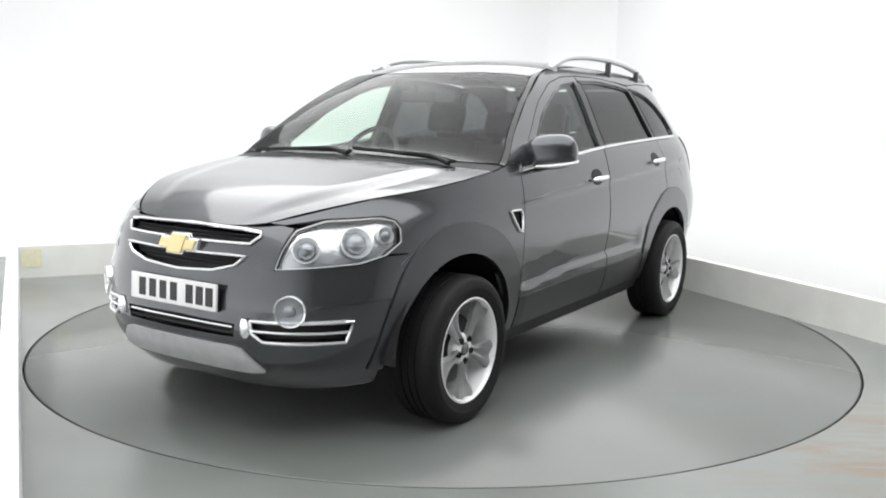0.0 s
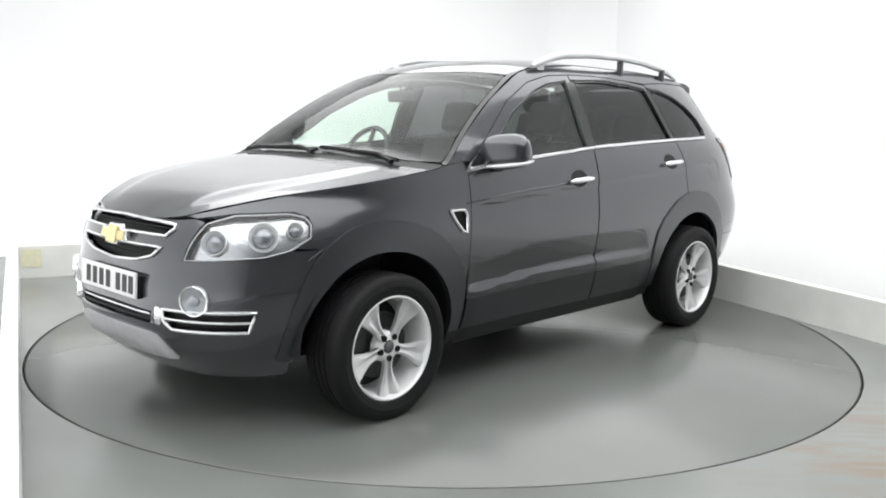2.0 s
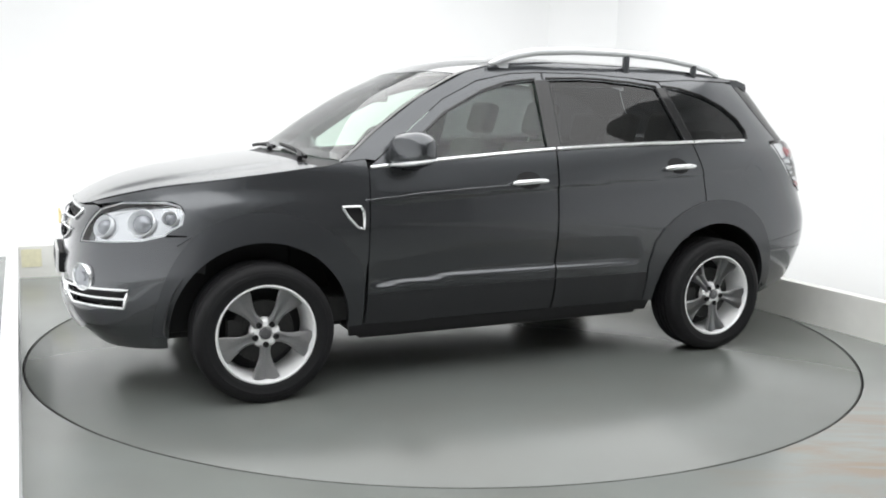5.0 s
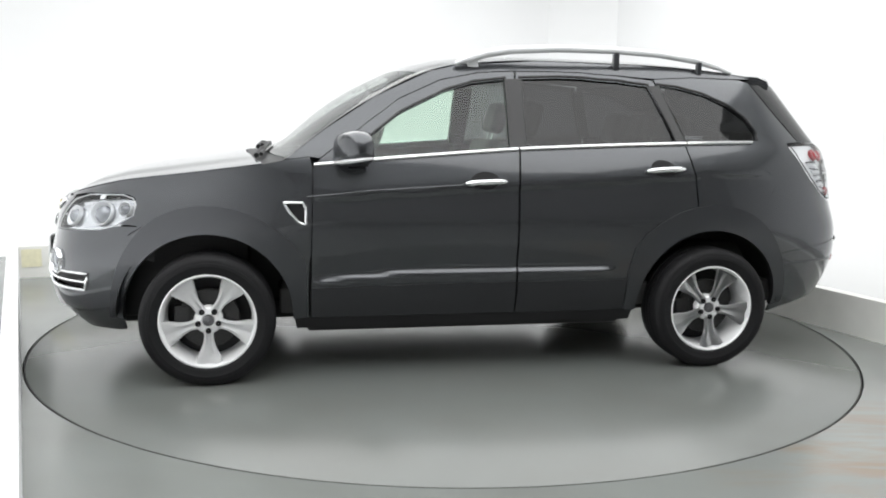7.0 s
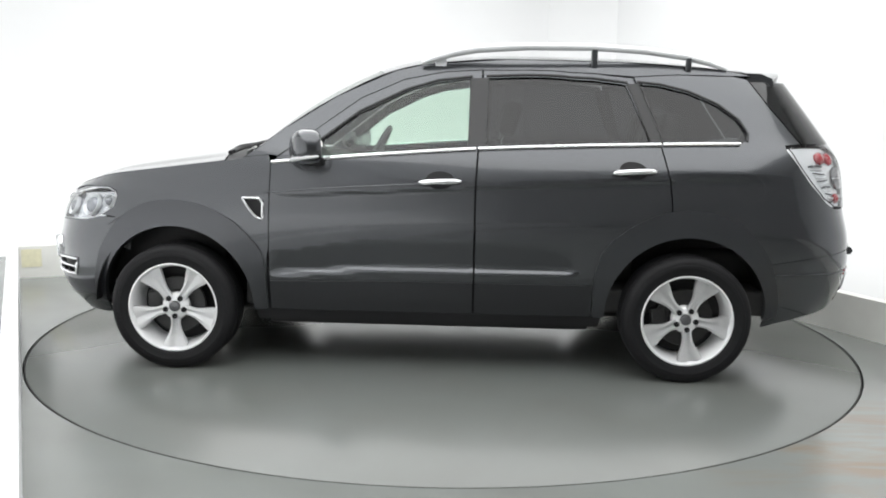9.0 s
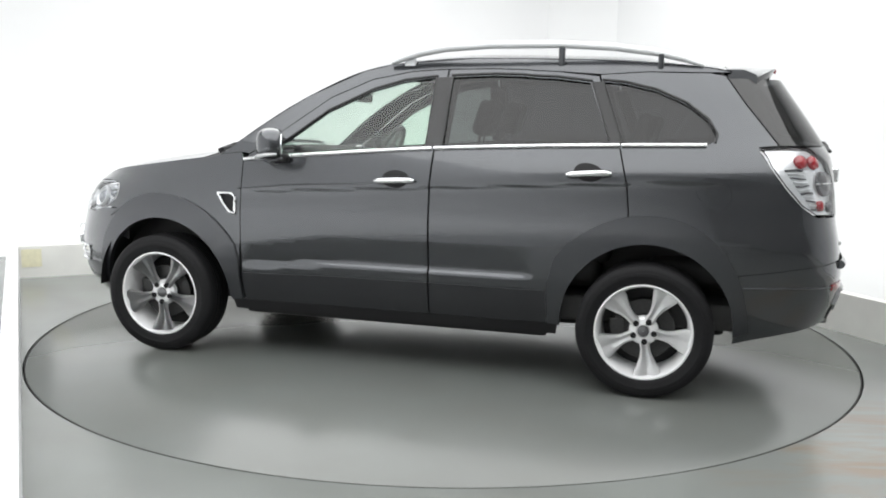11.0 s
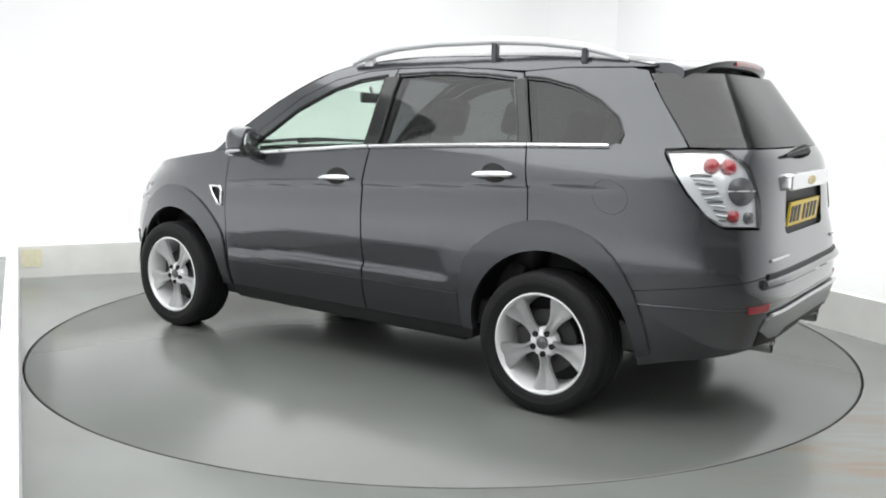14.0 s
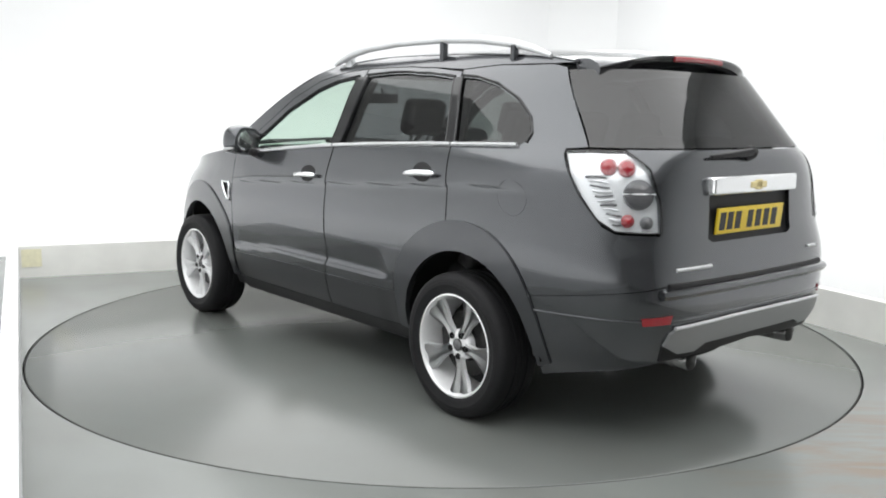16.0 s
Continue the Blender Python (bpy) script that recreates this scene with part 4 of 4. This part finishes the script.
    strip("skid_plate_edge", edge + [(2 * A_END - a, z) for a, z in edge[-2::-1]], M_SILVER, car, .008, "bright upper edge of the skid plate", lift=.014)
    # Black sheet on the lower bumper, put there to read as shaded underside.
    SV = both(side((0, .47, "r"), (.36, .47, "r"), (.50, .455, "r"), (.60, .47, "r"), (.585, .40, "r"), (.48, .405, "r"), (0, .425, "r")), True)
    sheet("rear_underside_shade", [SV], on_skin, M_BLACK, car, "black sheet standing in for the dark underside", lift=.005)
    edge = [side((y, z, "r"))[0] for y, z in ((.60, .712), (.5, .71), (.3, .708), (0, .706))]
    strip("bumper_gap", edge + [(2 * A_END - a, z) for a, z in edge[-2::-1]], M_BLACK, car, .017, "black gap over the bumper", lift=-.006)
    edge = [side((y, z, "r"))[0] for y, z in ((.64, .682), (.5, .682), (.3, .68), (0, .678))]
    strip("bumper_lip", edge + [(2 * A_END - a, z) for a, z in edge[-2::-1]], M_PAINT, car, .022, "", lift=.006)
    strip("bumper_crease", [(s_to_a(s_of_x(-1.80, .575)), .575), (s_to_a(s_of_x(-2.0, .58)), .58), (A_END, .575), (2 * A_END - s_to_a(s_of_x(-2.0, .58)), .58), (2 * A_END - s_to_a(s_of_x(-1.80, .575)), .575)], M_PAINT, car, .007, lift=-.001)
    # spoiler with the high brake light
    bm = bmesh.new()
    rows = []
    under, back_edge = bmesh.new(), []
    for i in range(41):
        v = -1 + 2 * i / 40
        q = on_cap(-1.68, v * .6 * .97)
        e = abs(v) ** 5
        back = -1.935 + .05 * abs(v) ** 2.5 + .06 * e
        zt = q.z - .006 - .03 * e
        zb = zt - .046 - .045 * e
        y = q.y * (.97 + .05 * e)
        back_edge.append((back, y, zt))
        rows.append([bm.verts.new(c) for c in ((-1.68, q.y, q.z + .003), (-1.76, q.y, q.z + .002), (-1.85 + .03 * e, y, q.z - .003 - .02 * e), (back, y, zt))])
        rows[-1] += [under.verts.new(c) for c in ((back, y, zt), (back - .004, y, zt - .010), (back + .014, y, zb), (-1.80, y * .985, zb - .012), (-1.70, y * .97, q.z - .03 - .07 * e))]
    for r0, r1 in zip(rows, rows[1:]):
        for k in (0, 1, 2):
            bm.faces.new((r0[k], r0[k + 1], r1[k + 1], r1[k]))
        for k in (4, 5, 6, 7):
            under.faces.new((r0[k], r0[k + 1], r1[k + 1], r1[k]))
    for r in (rows[0], rows[-1]):
        bm.faces.new(r[:4] + [bm.verts.new(v.co) for v in r[5:]])
    sp = part("rear_spoiler", bm, M_PAINT, car)
    # Black replaces the body paint here, for the shade under the spoiler.
    part("spoiler_lip", under, M_GLOSSBLACK, sp, "lip and underside, black in place of their shade")
    bm = bmesh.new()
    mid = back_edge[20]
    n = [Vector(c) for c in back_edge[13:28]]
    tube(bm, [c + Vector((-.004, 0, -.016)) for c in n], .0125, 8, .5, up=Vector((1, 0, 0)))
    part("high_brake_light", bm, M_RED, sp, "red high-level brake light")
    # wipers
    for y0, y1 in ((.02, -.66), (.62, .0)):
        bm = bmesh.new()
        n = 8
        tube(bm, [on_cap(1.075 - .045 * (i / n), (y0 + (y1 - y0) * i / n) / .82 * .6) + Vector((.01, 0, .016)) for i in range(n + 1)], .011, 6)
        wp = part("wiper_blade", bm, M_BLACK, car, "black wiper")
        bm = bmesh.new()
        ym = (y0 + y1) / 2
        tube(bm, [on_cap(1.11, y0 / .84 * .6) + Vector((.0, 0, .012)), on_cap(1.085, (y0 * .6 + ym * .4) / .83 * .6) + Vector((0, 0, .03)), on_cap(1.055, ym / .82 * .6) + Vector((.01, 0, .022))], [.014, .011, .007], 8)
        part("wiper_arm", bm, M_BLACK, wp)
    bm = bmesh.new()
    tube(bm, [(-2.205, -.02, 1.215), (-2.235, .02, 1.235), (-2.225, .16, 1.225), (-2.222, .30, 1.218)], [.02, .018, .012, .008], 8)
    rw = part("rear_wiper", bm, M_BLACK, car, "black rear wiper")
    bm = bmesh.new()
    lathe(bm, [(.03, 0), (.03, .03), (.02, .045), (.001, .046)], 16, "z", at_skin(A_END, 1.222, 0))
    part("wiper_pivot", bm, M_BLACK, rw)


def build_wheel(car):
    """One wheel round the y axis, its outer face towards +y; the other three share its meshes."""
    R, RIM = .3475, .247
    wheel = new("wheel")
    wheel.parent = car
    bm = bmesh.new()
    lathe(bm, [(RIM - .012, -.105), (RIM + .004, -.112), (.285, -.122), (.315, -.12), (.336, -.108), (R - .002, -.09), (R, -.06), (R, -.042), (R - .008, -.04), (R - .008, -.032), (R, -.03), (R, -.005), (R - .008, -.004), (R - .008, .004), (R, .005), (R, .03), (R - .008, .032), (R - .008, .04), (R, .042), (R, .06), (R - .002, .09),
               (.338, .107), (.318, .119), (.308, .1195), (.306, .1215), (.290, .1225), (.288, .121), (.268, .119), (RIM + .005, .113), (RIM - .004, .105), (RIM - .012, .10)], 72)
    part("tyre", bm, M_TYRE, wheel, "black road tyre")
    bm = bmesh.new()
    lathe(bm, [(.222, -.10), (.226, .06), (.232, .085), (.240, .098), (RIM, .106), (RIM + .001, .110), (RIM - .006, .112), (.236, .106), (.231, .092), (.222, .055), (.216, -.09)], 72)
    part("rim", bm, M_ALLOY, wheel, "bright silver alloy rim")
    for k in range(5):
        th = radians(-90 + 72 * k)
        bm = bmesh.new()
        rows, low = [], []
        n = 10
        for i in range(n + 1):
            f = i / n
            r = .052 + (.236 - .052) * f
            half = .030 - .010 * math.sin(math.pi * min(f * 1.5, 1)) + .042 * f ** 1.6
            base = .083 - .006 * math.sin(math.pi * f) + .014 * f ** 2
            row, lo = [], []
            for j, (q, d) in enumerate(((-1, -.022), (-.94, -.004), (-.55, .001), (-.12, -.010), (.12, -.010), (.55, .001), (.94, -.004), (1, -.022))):
                s = q * half
                rr = math.sqrt(max(r * r - s * s, 1e-6)) if f > .7 else r
                row.append(bm.verts.new((rr * math.cos(th) - s * math.sin(th), base + d, rr * math.sin(th) + s * math.cos(th))))
            rows.append(row)
        for r0, r1 in zip(rows, rows[1:]):
            for j in range(7):
                bm.faces.new((r0[j], r0[j + 1], r1[j + 1], r1[j]))
        bmesh.ops.solidify(bm, geom=bm.faces[:], thickness=-.012)
        part("spoke", bm, M_ALLOY, wheel)
    bm = bmesh.new()
    lathe(bm, [(.075, .02), (.075, .058), (.07, .07), (.058, .078), (.034, .080), (.030, .07), (.001, .07)], 40)
    part("hub", bm, M_ALLOY, wheel)
    bm = bmesh.new()
    lathe(bm, [(.029, .068), (.028, .082), (.020, .086), (.001, .087)], 32)
    part("centre_cap", bm, M_SMOKE, wheel, "dark centre cap")
    for k in range(5):
        th = radians(-54 + 72 * k + 36)
        bm = bmesh.new()
        lathe(bm, [(.0150, .066), (.0150, .0855), (.011, .087), (.010, .080), (.001, .080)], 14, "y", Matrix.Translation((.054 * math.cos(th), 0, .054 * math.sin(th))))
        part("wheel_nut", bm, M_BLACK, wheel, "dark recessed wheel nut")
    bm = bmesh.new()
    lathe(bm, [(.001, .03), (.08, .032), (.085, .02), (.155, .022), (.158, .012), (.155, .0), (.001, 0)], 48)
    part("brake_disc", bm, M_STEEL, wheel, "brake disc, near black for the shade behind the spokes")
    bm = bmesh.new()
    box(bm, (.09, -.03, -.07), (.175, .025, .07), .012)
    part("brake_caliper", bm, M_STEEL, wheel)
    # A flat black disc stands in for the shade inside the wheel.
    bm = bmesh.new()
    lathe(bm, [(.225, -.08), (.001, -.08)], 40)
    part("wheel_shade_disc", bm, M_BLACK, wheel, "black disc for the shade inside the wheel")
    for ob in wheel.children:
        ob.data.transform(Matrix.Scale(.966, 4))
    wheel.matrix_basis = pose(HUB_X, .815, .3337)
    copy_thing(wheel, pose(-HUB_X, .825, .3337, 0, 8, 0))
    copy_thing(wheel, pose(HUB_X, -.815, .3337, 0, 0, 180))
    copy_thing(wheel, pose(-HUB_X, -.825, .3337, 0, 0, 180))


def build_under(car):
    for hx in (HUB_X, -HUB_X):
        for sgn in (1, -1):
            bm = bmesh.new()
            n = 24
            rows = []
            for i in range(n + 1):
                a = radians(180 * i / n)
                rows.append([bm.verts.new((hx + .45 * math.cos(a), y, HUB_Z + .45 * math.sin(a))) for y in (.50, .835)])
            for r0, r1 in zip(rows, rows[1:]):
                bm.faces.new((r0[0], r0[1], r1[1], r1[0]))
            c = bm.verts.new((hx, .50, HUB_Z))
            for r0, r1 in zip(rows, rows[1:]):
                bm.faces.new((r0[0], r1[0], c))
            part("arch_liner", flipped(bm, sgn), M_BLACK, car, "black wheel-arch liner")
    bm = bmesh.new()
    box(bm, (-1.75, -.52, .25), (2.0, .52, .36), .03)
    box(bm, (-.86, -.80, .24), (.86, .80, .33), .02)
    part("underbody", bm, M_BLACK, car, "black underbody")
    for hx in (HUB_X, -HUB_X):
        bm = bmesh.new()
        tube(bm, [(hx, -.72, .33), (hx, -.2, .27), (hx, .2, .27), (hx, .72, .33)], .045, 10)
        part("axle", bm, M_BLACK, car)
    bm = bmesh.new()
    box(bm, (-2.05, -.45, .33), (-1.80, .45, .43), .04)
    part("silencer", bm, M_BLACK, car, "dull exhaust silencer")
    # Plain black boxes added in the nose so no light shows through.
    bm = bmesh.new()
    box(bm, (1.70, -.42, .30), (1.97, .42, .84), .02)
    box(bm, (1.15, -.6, .3), (1.8, .6, .95), .02)
    part("nose_light_block", bm, M_BLACK, car, "black boxes added to stop light behind the grille")
    bm = bmesh.new()
    box(bm, (-2.14, -.60, .44), (-1.95, .60, 1.19), .02)
    part("tailgate_lining", bm, M_CABIN, car, "dark inner trim")


def build_cabin(car):
    bm = bmesh.new()
    box(bm, (-1.98, -.76, .33), (1.0, .76, .46), .02)
    part("cabin_floor", bm, M_CABIN, car, "dark carpet")
    lp = [(x, v * .6) for x, v in [(.28, 0), (.16, .85), (-.4, .9), (-1.6, .9), (-1.72, 0)]]
    lp += [(x, -w) for x, w in lp[::-1] if abs(w) > 1e-5]
    sheet("headliner", [lp], on_cap, M_PALECLOTH, car, "pale grey headliner", step=.08, thick=0, lift=-.04)
    bm = bmesh.new()
    rows = []
    for x, z in ((1.0, 1.10), (.9, 1.135), (.7, 1.135), (.56, 1.10), (.50, 1.02), (.54, .8), (.62, .55)):
        rows.append([bm.verts.new((x + .04 * (1 - (y / .74) ** 2), y, z + (.015 if abs(y + .37) < .2 and z > 1.0 else 0))) for y in np.linspace(-.76, .76, 17)])
    for r0, r1 in zip(rows, rows[1:]):
        for k in range(16):
            bm.faces.new((r0[k], r0[k + 1], r1[k + 1], r1[k]))
    bmesh.ops.solidify(bm, geom=bm.faces[:], thickness=.03)
    part("dashboard", bm, M_CABIN, car, "dark grey dashboard")
    # steering wheel on the right-hand side
    bm = bmesh.new()
    m = Matrix.Translation((.42, -.37, 1.12)) @ Matrix.Rotation(radians(62), 4, "Y")
    n = 32
    for i in range(1):
        tube(bm, [m @ Vector((.185 * math.cos(2 * math.pi * k / n), .185 * math.sin(2 * math.pi * k / n), 0)) for k in range(n)] + [m @ Vector((.185, 0, 0))], .015, 8)
    sw = part("steering_wheel", bm, M_LEATHER, car, "dark leather steering wheel")
    bm = bmesh.new()
    lathe(bm, [(.001, -.05), (.06, -.04), (.07, .0), (.05, .03), (.001, .035)], 20, "z", m)
    for a in (0, 130, 230):
        tube(bm, [m @ Vector((.05 * math.cos(radians(a + 180)), .05 * math.sin(radians(a + 180)), 0)), m @ Vector((.18 * math.cos(radians(a + 180)), .18 * math.sin(radians(a + 180)), 0))], .014, 6)
    part("wheel_boss", bm, M_CABIN, sw)

    def seat(x, y, w=.50, back=.62, head=True, rows=1):
        bm = bmesh.new()
        box(bm, (-.25, -w / 2, .48), (.25, w / 2, .66), .06, Matrix.Translation((x, y, 0)))
        st = part("seat", bm, M_LEATHER, car, "dark leather seat")
        bm = bmesh.new()
        M = Matrix.Translation((x - .22, y, .62)) @ Matrix.Rotation(radians(-17), 4, "Y")
        box(bm, (-.065, -w / 2, 0), (.065, w / 2, back), .055, M)
        part("backrest", bm, M_LEATHER, st)
        for hy in ([0] if w < .7 else [-w * .33, 0, w * .33]):
            bm = bmesh.new()
            box(bm, (-.05, hy - .13, back + .05), (.05, hy + .13, back + .25), .045, M)
            part("headrest", bm, M_LEATHER, st)
            for dy in (-.06, .06):
                bm = bmesh.new()
                tube(bm, [M @ Vector((0, hy + dy, back - .02)), M @ Vector((0, hy + dy, back + .08))], .007, 6)
                part("headrest_post", bm, M_CHROME, st)
    seat(.02, .37)
    seat(.02, -.37)
    seat(-.86, 0, 1.30, .56)
    seat(-1.60, 0, 1.10, .45)
    # rear-view mirror, sun visors
    bm = bmesh.new()
    box(bm, (.44, -.115, 1.44), (.465, .115, 1.505), .012)
    tube(bm, [(.455, 0, 1.495), (.475, 0, 1.54)], .010, 6)
    part("rear_view_mirror", bm, M_CABIN, car, "dark rear-view mirror")


CAR = new("suv_car")
tagged(CAR, "dark grey metallic five-door SUV parked on the turntable", "car")
build_shell(CAR)
build_trim(CAR)
build_wheel(CAR)
build_under(CAR)
build_cabin(CAR)


def motions():
    rows, table = [], []
    for t, deg in TURN:
        a = radians(deg)
        rows.append((t, pose(math.cos(a) * CAR_AT[0] - math.sin(a) * CAR_AT[1], math.sin(a) * CAR_AT[0] + math.cos(a) * CAR_AT[1], 0, 0, 0, deg)))
        table.append((t, pose(0, 0, 0, 0, 0, deg)))
    walk(CAR, rows)
    walk(TABLE, table)


motions()
